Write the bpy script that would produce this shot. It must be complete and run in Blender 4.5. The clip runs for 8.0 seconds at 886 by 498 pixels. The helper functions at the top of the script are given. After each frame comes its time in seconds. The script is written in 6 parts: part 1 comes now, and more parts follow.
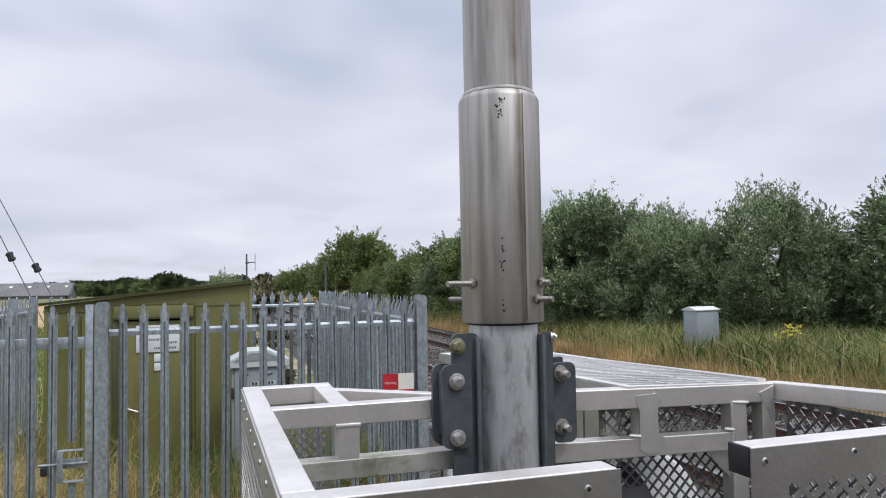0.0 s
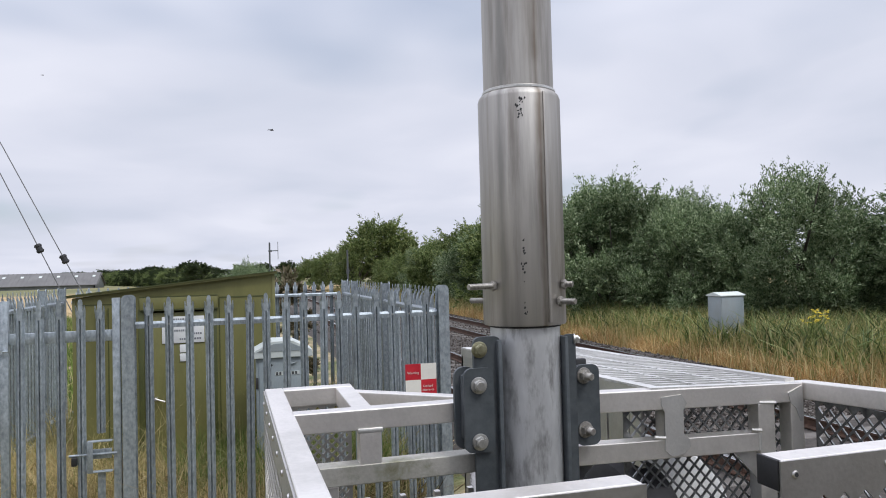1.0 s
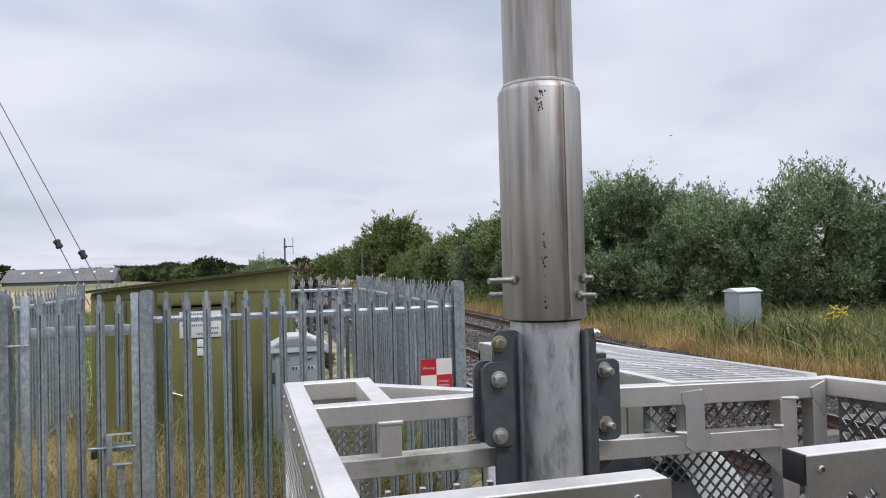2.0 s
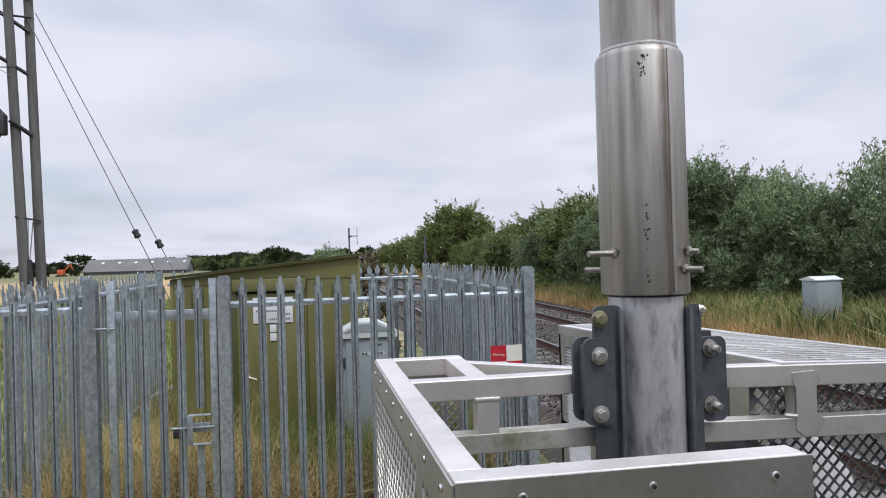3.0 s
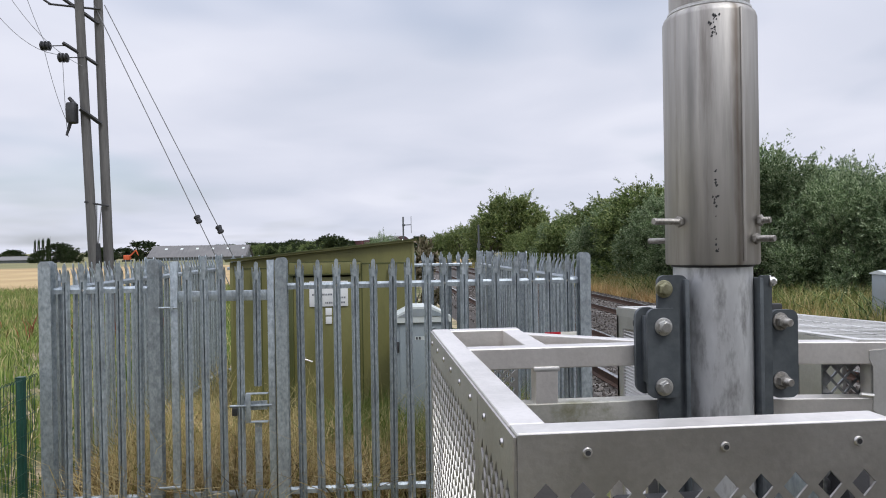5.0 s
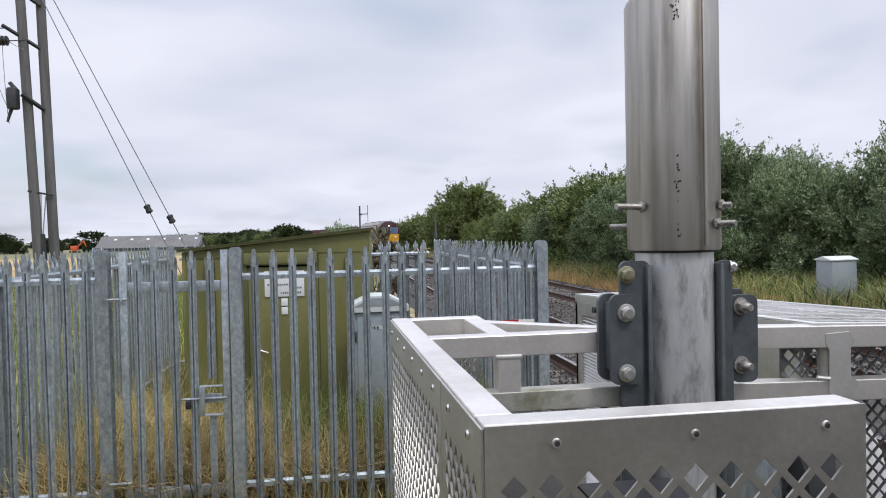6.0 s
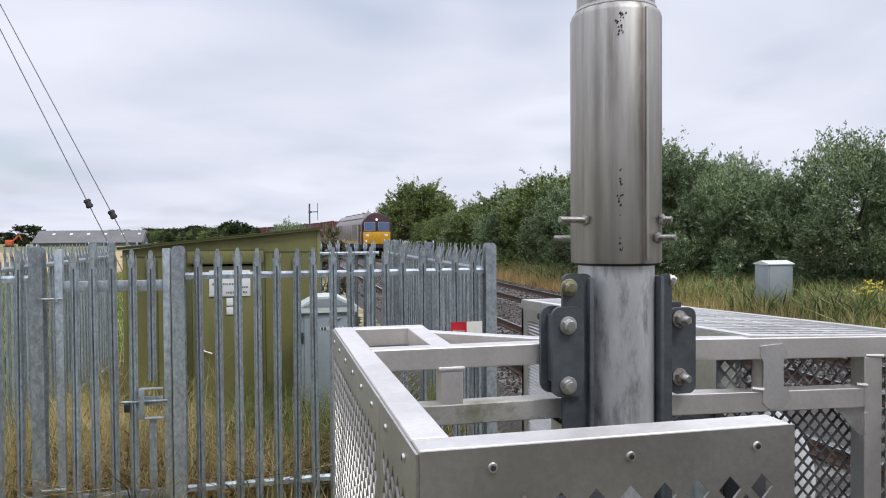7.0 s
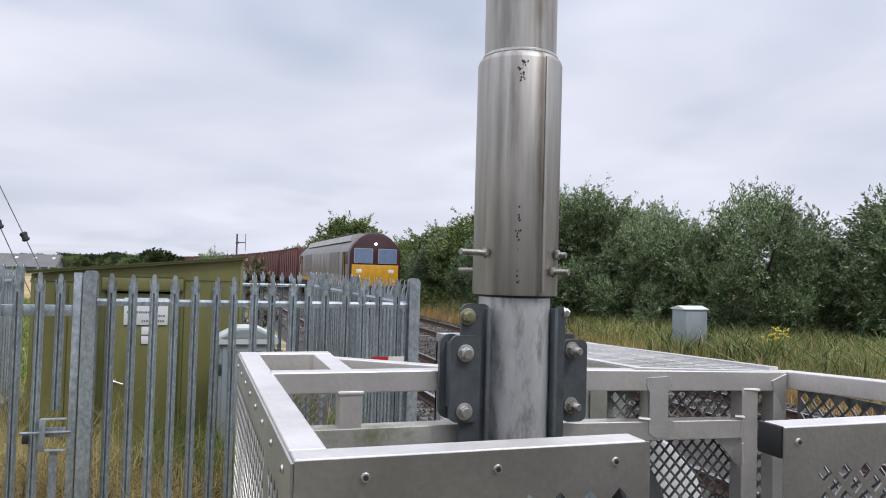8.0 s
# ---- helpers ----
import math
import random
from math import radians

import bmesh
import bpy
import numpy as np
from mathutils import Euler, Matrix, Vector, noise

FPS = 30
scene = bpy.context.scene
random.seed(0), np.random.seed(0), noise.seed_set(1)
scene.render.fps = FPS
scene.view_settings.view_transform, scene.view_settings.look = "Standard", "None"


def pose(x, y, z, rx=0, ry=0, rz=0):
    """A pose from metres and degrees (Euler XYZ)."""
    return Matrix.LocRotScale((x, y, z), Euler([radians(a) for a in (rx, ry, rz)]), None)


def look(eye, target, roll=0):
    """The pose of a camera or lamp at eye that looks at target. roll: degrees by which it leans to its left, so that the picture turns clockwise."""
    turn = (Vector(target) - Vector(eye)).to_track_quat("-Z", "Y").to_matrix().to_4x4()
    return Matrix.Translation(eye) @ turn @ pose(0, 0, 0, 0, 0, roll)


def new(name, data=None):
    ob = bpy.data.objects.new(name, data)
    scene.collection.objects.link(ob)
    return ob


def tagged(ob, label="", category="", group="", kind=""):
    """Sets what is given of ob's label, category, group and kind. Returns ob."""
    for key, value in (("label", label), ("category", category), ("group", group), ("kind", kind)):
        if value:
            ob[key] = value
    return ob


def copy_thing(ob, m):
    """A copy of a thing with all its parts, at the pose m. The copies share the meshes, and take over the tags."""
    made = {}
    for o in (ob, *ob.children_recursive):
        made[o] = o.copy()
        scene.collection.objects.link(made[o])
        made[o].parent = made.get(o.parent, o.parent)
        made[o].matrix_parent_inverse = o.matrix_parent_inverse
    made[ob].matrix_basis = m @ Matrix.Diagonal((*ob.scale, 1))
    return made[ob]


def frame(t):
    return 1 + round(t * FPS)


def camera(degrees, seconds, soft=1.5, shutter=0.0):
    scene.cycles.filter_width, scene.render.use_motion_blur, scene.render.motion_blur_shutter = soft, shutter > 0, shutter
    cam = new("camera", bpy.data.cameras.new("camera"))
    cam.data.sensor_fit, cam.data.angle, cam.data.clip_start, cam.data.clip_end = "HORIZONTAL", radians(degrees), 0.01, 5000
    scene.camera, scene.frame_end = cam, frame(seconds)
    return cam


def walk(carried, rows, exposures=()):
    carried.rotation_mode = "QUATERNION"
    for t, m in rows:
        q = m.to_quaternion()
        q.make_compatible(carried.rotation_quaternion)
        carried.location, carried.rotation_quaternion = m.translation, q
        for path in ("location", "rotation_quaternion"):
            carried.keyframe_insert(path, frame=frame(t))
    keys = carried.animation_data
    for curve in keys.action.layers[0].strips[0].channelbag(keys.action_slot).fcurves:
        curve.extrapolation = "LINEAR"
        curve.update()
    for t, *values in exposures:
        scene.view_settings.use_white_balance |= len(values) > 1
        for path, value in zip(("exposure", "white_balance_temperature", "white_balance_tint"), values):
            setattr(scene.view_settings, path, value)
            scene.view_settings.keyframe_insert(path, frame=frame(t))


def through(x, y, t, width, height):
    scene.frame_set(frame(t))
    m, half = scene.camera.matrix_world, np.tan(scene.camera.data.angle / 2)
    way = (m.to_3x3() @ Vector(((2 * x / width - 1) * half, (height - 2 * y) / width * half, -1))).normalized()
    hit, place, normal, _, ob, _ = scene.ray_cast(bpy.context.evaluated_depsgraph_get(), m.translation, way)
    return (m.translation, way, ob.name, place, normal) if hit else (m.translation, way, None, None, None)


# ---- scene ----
cam = camera(63.7, 8.0, soft=1.0)
PATH = [
    (0, (-1.81, -6.507, 2.518), (-1.211, -4.601, 2.61), -1.0),
    (0.5, (-1.824, -6.479, 2.552), (-1.289, -4.552, 2.611), -1.3),
    (1, (-1.803, -6.494, 2.553), (-1.262, -4.569, 2.608), -1.5),
    (2.5, (-1.841, -6.479, 2.541), (-1.405, -4.527, 2.574), -1.5),
    (3, (-1.876, -6.439, 2.518), (-1.544, -4.467, 2.537), -1.6),
    (3.5, (-1.877, -6.433, 2.511), (-1.652, -4.446, 2.517), -1.5),
    (4, (-1.87, -6.42, 2.502), (-1.715, -4.426, 2.502), -1.2),
    (5.5, (-1.891, -6.417, 2.464), (-1.663, -4.43, 2.447), -0.9),
    (6, (-1.888, -6.381, 2.466), (-1.586, -4.404, 2.427), -1.2),
    (6.5, (-1.876, -6.385, 2.477), (-1.503, -4.421, 2.422), -1.0),
    (7, (-1.872, -6.369, 2.488), (-1.434, -4.418, 2.445), -0.4),
    (7.5, (-1.847, -6.383, 2.486), (-1.328, -4.452, 2.484), 0.6),
    (8, (-1.834, -6.432, 2.472), (-1.21, -4.532, 2.535), 1.6),
]
walk(cam, [(t, look(eye, target, roll)) for t, eye, target, roll in PATH], [(t, stops, 6250, 8.0) for t, stops in ((0, 0.0), (5, 0.0), (6.3, 0.08), (7.5, 0.09), (8, 0.04))])


# ---- light ----
def world_sky():
    w = bpy.data.worlds.new("sky")
    scene.world = w
    w.use_nodes = True
    nt = w.node_tree
    nt.nodes.clear()
    out = nt.nodes.new("ShaderNodeOutputWorld")
    bg = nt.nodes.new("ShaderNodeBackground")
    sky = nt.nodes.new("ShaderNodeTexSky")
    sky.sky_type, sky.sun_disc = "NISHITA", False
    sky.sun_elevation, sky.sun_rotation = radians(52), radians(150)
    sky.dust_density = 2.0
    co = nt.nodes.new("ShaderNodeTexCoord")
    # flattened cloud sheets: the direction divided by its height
    sep = nt.nodes.new("ShaderNodeSeparateXYZ")
    add = nt.nodes.new("ShaderNodeMath")
    add.operation, add.inputs[1].default_value = "ADD", 0.16
    mx = nt.nodes.new("ShaderNodeMath")
    mx.operation, mx.inputs[1].default_value = "MAXIMUM", 0.05
    div = nt.nodes.new("ShaderNodeVectorMath")
    div.operation = "DIVIDE"
    comb = nt.nodes.new("ShaderNodeCombineXYZ")
    L = nt.links.new
    L(co.outputs["Generated"], sep.inputs[0])
    L(sep.outputs[2], add.inputs[0])
    L(add.outputs[0], mx.inputs[0])
    for i in range(3):
        L(mx.outputs[0], comb.inputs[i])
    L(co.outputs["Generated"], div.inputs[0])
    L(comb.outputs[0], div.inputs[1])
    n1 = nt.nodes.new("ShaderNodeTexNoise")
    n1.inputs["Scale"].default_value, n1.inputs["Detail"].default_value = 1.1, 6
    n1.inputs["Roughness"].default_value, n1.inputs["Distortion"].default_value = 0.42, 0.4
    L(div.outputs[0], n1.inputs["Vector"])
    ramp = nt.nodes.new("ShaderNodeValToRGB")
    e = ramp.color_ramp.elements
    e[0].position, e[0].color = 0.30, (0.66, 0.675, 0.775, 1)
    e[1].position, e[1].color = 0.68, (0.825, 0.815, 0.90, 1)
    mid = e.new(0.5)
    mid.color = (0.745, 0.745, 0.84, 1)
    L(n1.outputs["Fac"], ramp.inputs[0])
    n2 = nt.nodes.new("ShaderNodeTexNoise")
    n2.inputs["Scale"].default_value, n2.inputs["Detail"].default_value = 0.7, 3
    L(div.outputs[0], n2.inputs["Vector"])
    gap = nt.nodes.new("ShaderNodeMapRange")
    gap.inputs["From Min"].default_value, gap.inputs["From Max"].default_value = 0.54, 0.70
    gap.inputs["To Min"].default_value, gap.inputs["To Max"].default_value = 0.0, 0.45
    L(n2.outputs["Fac"], gap.inputs["Value"])
    blue = nt.nodes.new("ShaderNodeVectorMath")
    blue.operation, blue.inputs[3].default_value = "SCALE", 0.11
    L(sky.outputs[0], blue.inputs[0])
    mix = nt.nodes.new("ShaderNodeMix")
    mix.data_type = "RGBA"
    L(gap.outputs[0], mix.inputs["Factor"])
    L(ramp.outputs[0], mix.inputs["A"])
    L(blue.outputs[0], mix.inputs["B"])
    # an overcast sky brightens towards the zenith
    up = nt.nodes.new("ShaderNodeMapRange")
    up.interpolation_type = "SMOOTHSTEP"
    up.inputs["From Min"].default_value, up.inputs["From Max"].default_value = 0.22, 1.0
    up.inputs["To Min"].default_value, up.inputs["To Max"].default_value = 1.0, 2.3
    L(sep.outputs[2], up.inputs["Value"])
    L(mix.outputs["Result"], bg.inputs["Color"])
    L(up.outputs[0], bg.inputs["Strength"])
    L(bg.outputs[0], out.inputs[0])


world_sky()
sun = bpy.data.lights.new("sun", "SUN")
sun.energy, sun.angle, sun.color = 1.3, radians(14), (1.0, 0.96, 0.9)
sun_ob = new("sun", sun)
sun_ob.matrix_world = look((6, -8, 16), (0, 2, 0))


# ---- materials ----
def surface(name, c1, c2, scale=3.0, rough=0.6, metal=0.0, bump=0.15, fine=60.0, rvar=0.12, vary=0.1, stretch=(1, 1, 1), grime=None, grime_scale=1.5, grime_amt=0.5, spec=0.5):
    """A surface in two colours mottled at two scales, with fine relief and optional grime patches."""
    m = bpy.data.materials.new(name)
    m.use_nodes = True
    nt = m.node_tree
    b = nt.nodes["Principled BSDF"]
    L = nt.links.new
    co = nt.nodes.new("ShaderNodeTexCoord")
    info = nt.nodes.new("ShaderNodeObjectInfo")
    mul = nt.nodes.new("ShaderNodeMath")
    mul.operation, mul.inputs[1].default_value = "MULTIPLY", 37.0
    L(info.outputs["Random"], mul.inputs[0])
    off = nt.nodes.new("ShaderNodeVectorMath")
    off.operation = "ADD"
    L(co.outputs["Object"], off.inputs[0])
    L(mul.outputs[0], off.inputs[1])
    mp = nt.nodes.new("ShaderNodeMapping")
    mp.inputs["Scale"].default_value = stretch
    L(off.outputs[0], mp.inputs[0])
    n1 = nt.nodes.new("ShaderNodeTexNoise")
    n1.inputs["Scale"].default_value, n1.inputs["Detail"].default_value = scale, 5
    n2 = nt.nodes.new("ShaderNodeTexNoise")
    n2.inputs["Scale"].default_value, n2.inputs["Detail"].default_value = fine, 4
    L(mp.outputs[0], n1.inputs["Vector"])
    L(mp.outputs[0], n2.inputs["Vector"])
    avg = nt.nodes.new("ShaderNodeMix")
    avg.data_type = "FLOAT"
    avg.inputs["Factor"].default_value = 0.35
    L(n1.outputs["Fac"], avg.inputs["A"])
    L(n2.outputs["Fac"], avg.inputs["B"])
    ramp = nt.nodes.new("ShaderNodeValToRGB")
    e = ramp.color_ramp.elements
    e[0].position, e[0].color = 0.36, (*c1, 1)
    e[1].position, e[1].color = 0.64, (*c2, 1)
    L(avg.outputs["Result"], ramp.inputs[0])
    col = ramp.outputs[0]
    if grime:
        n3 = nt.nodes.new("ShaderNodeTexNoise")
        n3.inputs["Scale"].default_value, n3.inputs["Detail"].default_value = grime_scale, 7
        n3.inputs["Roughness"].default_value = 0.65
        L(mp.outputs[0], n3.inputs["Vector"])
        mr = nt.nodes.new("ShaderNodeMapRange")
        mr.inputs["From Min"].default_value, mr.inputs["From Max"].default_value = 0.5, 0.68
        mr.inputs["To Max"].default_value = grime_amt
        L(n3.outputs["Fac"], mr.inputs["Value"])
        gm = nt.nodes.new("ShaderNodeMix")
        gm.data_type = "RGBA"
        L(mr.outputs[0], gm.inputs["Factor"])
        L(col, gm.inputs["A"])
        gm.inputs["B"].default_value = (*grime, 1)
        col = gm.outputs["Result"]
    if vary:
        hsv = nt.nodes.new("ShaderNodeHueSaturation")
        vr = nt.nodes.new("ShaderNodeMapRange")
        vr.inputs["To Min"].default_value, vr.inputs["To Max"].default_value = 1 - vary, 1 + vary
        L(info.outputs["Random"], vr.inputs["Value"])
        L(vr.outputs[0], hsv.inputs["Value"])
        L(col, hsv.inputs["Color"])
        col = hsv.outputs[0]
    L(col, b.inputs["Base Color"])
    rr = nt.nodes.new("ShaderNodeMapRange")
    rr.inputs["To Min"].default_value, rr.inputs["To Max"].default_value = max(0.03, rough - rvar), min(1, rough + rvar)
    L(avg.outputs["Result"], rr.inputs["Value"])
    L(rr.outputs[0], b.inputs["Roughness"])
    b.inputs["Metallic"].default_value = metal
    b.inputs["Specular IOR Level"].default_value = spec
    if bump:
        bp = nt.nodes.new("ShaderNodeBump")
        bp.inputs["Strength"].default_value, bp.inputs["Distance"].default_value = bump, 0.004
        L(n2.outputs["Fac"], bp.inputs["Height"])
        L(bp.outputs[0], b.inputs["Normal"])
    return m


def plain(name, c, rough=0.5, metal=0.0):
    return surface(name, tuple(v * 0.88 for v in c), tuple(min(1, v * 1.1) for v in c), 6, rough, metal, 0.08, 80)


def leafy(name, c1, c2, c3, rough=0.55, through=0.25):
    """Leaves or blades, each in a tone of its own."""
    m = bpy.data.materials.new(name)
    m.use_nodes = True
    nt = m.node_tree
    b = nt.nodes["Principled BSDF"]
    L = nt.links.new
    geo = nt.nodes.new("ShaderNodeNewGeometry")
    ramp = nt.nodes.new("ShaderNodeValToRGB")
    e = ramp.color_ramp.elements
    e[0].position, e[0].color = 0.0, (*c1, 1)
    e[1].position, e[1].color = 1.0, (*c3, 1)
    e.new(0.55).color = (*c2, 1)
    L(geo.outputs["Random Per Island"], ramp.inputs[0])
    n = nt.nodes.new("ShaderNodeTexNoise")
    n.inputs["Scale"].default_value, n.inputs["Detail"].default_value = 0.5, 3
    L(geo.outputs["Position"], n.inputs["Vector"])
    hsv = nt.nodes.new("ShaderNodeHueSaturation")
    mr = nt.nodes.new("ShaderNodeMapRange")
    mr.inputs["From Min"].default_value, mr.inputs["From Max"].default_value = 0.3, 0.7
    mr.inputs["To Min"].default_value, mr.inputs["To Max"].default_value = 0.7, 1.3
    L(n.outputs["Fac"], mr.inputs["Value"])
    L(mr.outputs[0], hsv.inputs["Value"])
    L(ramp.outputs[0], hsv.inputs["Color"])
    L(hsv.outputs[0], b.inputs["Base Color"])
    b.inputs["Roughness"].default_value = rough
    b.inputs["Specular IOR Level"].default_value = 0.25
    tr = nt.nodes.new("ShaderNodeBsdfTranslucent")
    L(hsv.outputs[0], tr.inputs["Color"])
    ms = nt.nodes.new("ShaderNodeMixShader")
    ms.inputs[0].default_value = through
    L(b.outputs[0], ms.inputs[1])
    L(tr.outputs[0], ms.inputs[2])
    L(ms.outputs[0], nt.nodes["Material Output"].inputs[0])
    return m


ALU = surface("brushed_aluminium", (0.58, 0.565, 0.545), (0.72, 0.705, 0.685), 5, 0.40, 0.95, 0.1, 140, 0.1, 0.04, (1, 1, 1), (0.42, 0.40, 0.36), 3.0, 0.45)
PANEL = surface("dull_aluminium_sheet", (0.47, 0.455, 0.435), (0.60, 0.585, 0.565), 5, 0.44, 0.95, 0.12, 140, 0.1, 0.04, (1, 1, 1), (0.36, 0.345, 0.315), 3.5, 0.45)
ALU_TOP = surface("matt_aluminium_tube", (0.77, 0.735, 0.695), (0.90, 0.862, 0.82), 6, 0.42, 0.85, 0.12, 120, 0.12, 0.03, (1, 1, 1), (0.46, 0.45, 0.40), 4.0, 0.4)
ALU_STAIN = surface("algae_stained_aluminium", (0.44, 0.43, 0.38), (0.60, 0.585, 0.54), 10, 0.55, 0.7, 0.15, 120, 0.1, 0.03, (1, 1, 1), (0.17, 0.17, 0.06), 9.0, 0.85)
WELD = surface("weld_heat_mark", (0.58, 0.57, 0.55), (0.68, 0.67, 0.645), 12, 0.5, 0.85, 0.12, 150)
MAST = surface("mast_metal", (0.33, 0.312, 0.288), (0.52, 0.497, 0.465), 18, 0.52, 0.8, 0.08, 70, 0.12, 0.0, (1, 1, 0.07), (0.17, 0.15, 0.13), 19.0, 0.75)
MAST_LOW = surface("mast_metal_lower", (0.50, 0.505, 0.51), (0.63, 0.635, 0.64), 22, 0.5, 0.6, 0.08, 110, 0.1, 0.0, (1, 1, 0.30), (0.17, 0.165, 0.158), 34.0, 0.75)


def add_streaks(m):
    """Long bands down the mast: a brown stain beside the seam, two grey ones and a pale painted highlight, with ragged
    edges.
    """
    nt = m.node_tree
    L = nt.links.new
    b = nt.nodes["Principled BSDF"]
    old = b.inputs["Base Color"].links[0].from_socket
    co = nt.nodes.new("ShaderNodeTexCoord")
    sep = nt.nodes.new("ShaderNodeSeparateXYZ")
    L(co.outputs["Object"], sep.inputs[0])
    at = nt.nodes.new("ShaderNodeMath")
    at.operation = "ARCTAN2"
    L(sep.outputs[1], at.inputs[0])
    L(sep.outputs[0], at.inputs[1])
    mp = nt.nodes.new("ShaderNodeMapping")
    mp.inputs["Scale"].default_value = (1, 1, 0.25)
    L(co.outputs["Object"], mp.inputs[0])
    n = nt.nodes.new("ShaderNodeTexNoise")
    n.inputs["Scale"].default_value, n.inputs["Detail"].default_value = 28, 6
    L(mp.outputs[0], n.inputs["Vector"])
    # brown stain, two grey bands, then a pale highlight put into the colour
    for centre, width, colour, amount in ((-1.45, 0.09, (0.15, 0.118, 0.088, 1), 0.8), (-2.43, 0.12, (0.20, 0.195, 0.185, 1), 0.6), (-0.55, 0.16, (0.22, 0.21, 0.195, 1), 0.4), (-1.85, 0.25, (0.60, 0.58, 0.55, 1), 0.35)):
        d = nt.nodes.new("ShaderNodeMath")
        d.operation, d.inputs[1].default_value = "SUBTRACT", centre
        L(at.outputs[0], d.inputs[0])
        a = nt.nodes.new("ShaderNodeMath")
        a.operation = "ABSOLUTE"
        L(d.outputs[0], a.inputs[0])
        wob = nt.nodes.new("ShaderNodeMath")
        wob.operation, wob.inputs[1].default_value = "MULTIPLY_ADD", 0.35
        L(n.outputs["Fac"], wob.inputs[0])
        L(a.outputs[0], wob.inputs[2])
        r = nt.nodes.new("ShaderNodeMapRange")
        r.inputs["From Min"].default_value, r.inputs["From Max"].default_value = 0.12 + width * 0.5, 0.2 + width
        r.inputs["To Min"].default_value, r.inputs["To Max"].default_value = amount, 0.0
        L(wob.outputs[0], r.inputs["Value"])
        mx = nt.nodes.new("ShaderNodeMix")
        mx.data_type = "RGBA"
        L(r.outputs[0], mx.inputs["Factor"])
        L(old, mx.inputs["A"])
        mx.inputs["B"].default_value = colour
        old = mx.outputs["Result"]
    L(old, b.inputs["Base Color"])


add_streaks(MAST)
GALV = surface("galvanised_steel", (0.255, 0.292, 0.318), (0.46, 0.508, 0.542), 34, 0.46, 0.65, 0.15, 70, 0.1, 0.14, (1, 1, 0.6), (0.16, 0.17, 0.18), 5.0, 0.5)
GALV_DARK = surface("bracket_steel", (0.068, 0.078, 0.085), (0.108, 0.12, 0.128), 18, 0.5, 0.35, 0.12, 80, 0.08, 0.05)
MESH = surface("expanded_metal", (0.10, 0.105, 0.11), (0.30, 0.31, 0.315), 26, 0.36, 0.8, 0.1, 90)
ZINC = surface("zinc_bolt", (0.52, 0.51, 0.48), (0.76, 0.75, 0.72), 60, 0.30, 0.9, 0.2, 200, 0.1, 0.1)
BRASSY = surface("yellowed_zinc_bolt", (0.30, 0.29, 0.18), (0.46, 0.44, 0.30), 60, 0.38, 0.9, 0.2, 200)
BLACK = surface("black_plastic", (0.012, 0.012, 0.013), (0.022, 0.022, 0.024), 20, 0.5, 0, 0.1, 100)
OLIVE = surface("olive_paint", (0.148, 0.143, 0.047), (0.182, 0.176, 0.060), 1.6, 0.5, 0, 0.12, 50, 0.1, 0.06, (1, 1, 0.3), (0.085, 0.088, 0.030), 2.5, 0.5)
OLIVE_TRIM = surface("olive_trim", (0.05, 0.058, 0.016), (0.07, 0.078, 0.02), 4, 0.55)
CABINET = surface("grey_cabinet_paint", (0.235, 0.275, 0.29), (0.305, 0.345, 0.36), 3, 0.5, 0.1, 0.1, 70, 0.1, 0.03, (1, 1, 0.4), (0.24, 0.25, 0.24), 3, 0.5)
CABINET_TOP = surface("pale_cabinet_roof", (0.52, 0.56, 0.54), (0.62, 0.66, 0.63), 4, 0.55)
CONCRETE = surface("concrete", (0.30, 0.29, 0.26), (0.42, 0.40, 0.37), 4, 0.9, 0, 0.5, 60, 0.05, 0.1, (1, 1, 1), (0.18, 0.17, 0.15), 2, 0.6)
WHITE = surface("white_board", (0.70, 0.71, 0.71), (0.80, 0.81, 0.80), 6, 0.5, 0, 0.05, 60)
CREAM = surface("white_sign_face", (0.68, 0.66, 0.60), (0.76, 0.74, 0.68), 8, 0.45, 0, 0.05, 60)
RED = surface("red_sign_face", (0.42, 0.012, 0.025), (0.52, 0.02, 0.035), 8, 0.42, 0, 0.05, 60)
FADED = plain("faded_lettering", (0.16, 0.17, 0.19))
INK = plain("dark_lettering", (0.05, 0.05, 0.055))
RAIL_TOP = surface("worn_rail_head", (0.40, 0.40, 0.40), (0.6, 0.6, 0.6), 8, 0.25, 1.0, 0.05, 90)
RUST = surface("rusty_rail", (0.055, 0.032, 0.022), (0.11, 0.06, 0.038), 8, 0.85, 0.1, 0.4, 70)
SLEEPER = surface("grimy_concrete_sleeper", (0.10, 0.09, 0.08), (0.18, 0.165, 0.15), 5, 0.9, 0, 0.4, 60)
BALLAST = surface("ballast_bed", (0.026, 0.022, 0.020), (0.080, 0.070, 0.061), 14, 0.95, 0, 0.9, 26, 0.04)
STONE = leafy("ballast_stone", (0.028, 0.023, 0.020), (0.072, 0.061, 0.053), (0.19, 0.172, 0.155), 0.9, 0.0)
WOOD = surface("weathered_pole_wood", (0.075, 0.072, 0.070), (0.145, 0.140, 0.136), 8, 0.85, 0, 0.5, 60, 0.06, 0.08, (1, 1, 0.08))
DARK_METAL = surface("dark_fittings", (0.03, 0.03, 0.032), (0.055, 0.055, 0.058), 10, 0.6, 0.3)
WIRE = surface("steel_wire", (0.16, 0.16, 0.165), (0.26, 0.26, 0.265), 20, 0.5, 0.6)
GREEN_FENCE = surface("dark_green_coating", (0.006, 0.042, 0.03), (0.010, 0.06, 0.042), 10, 0.4)
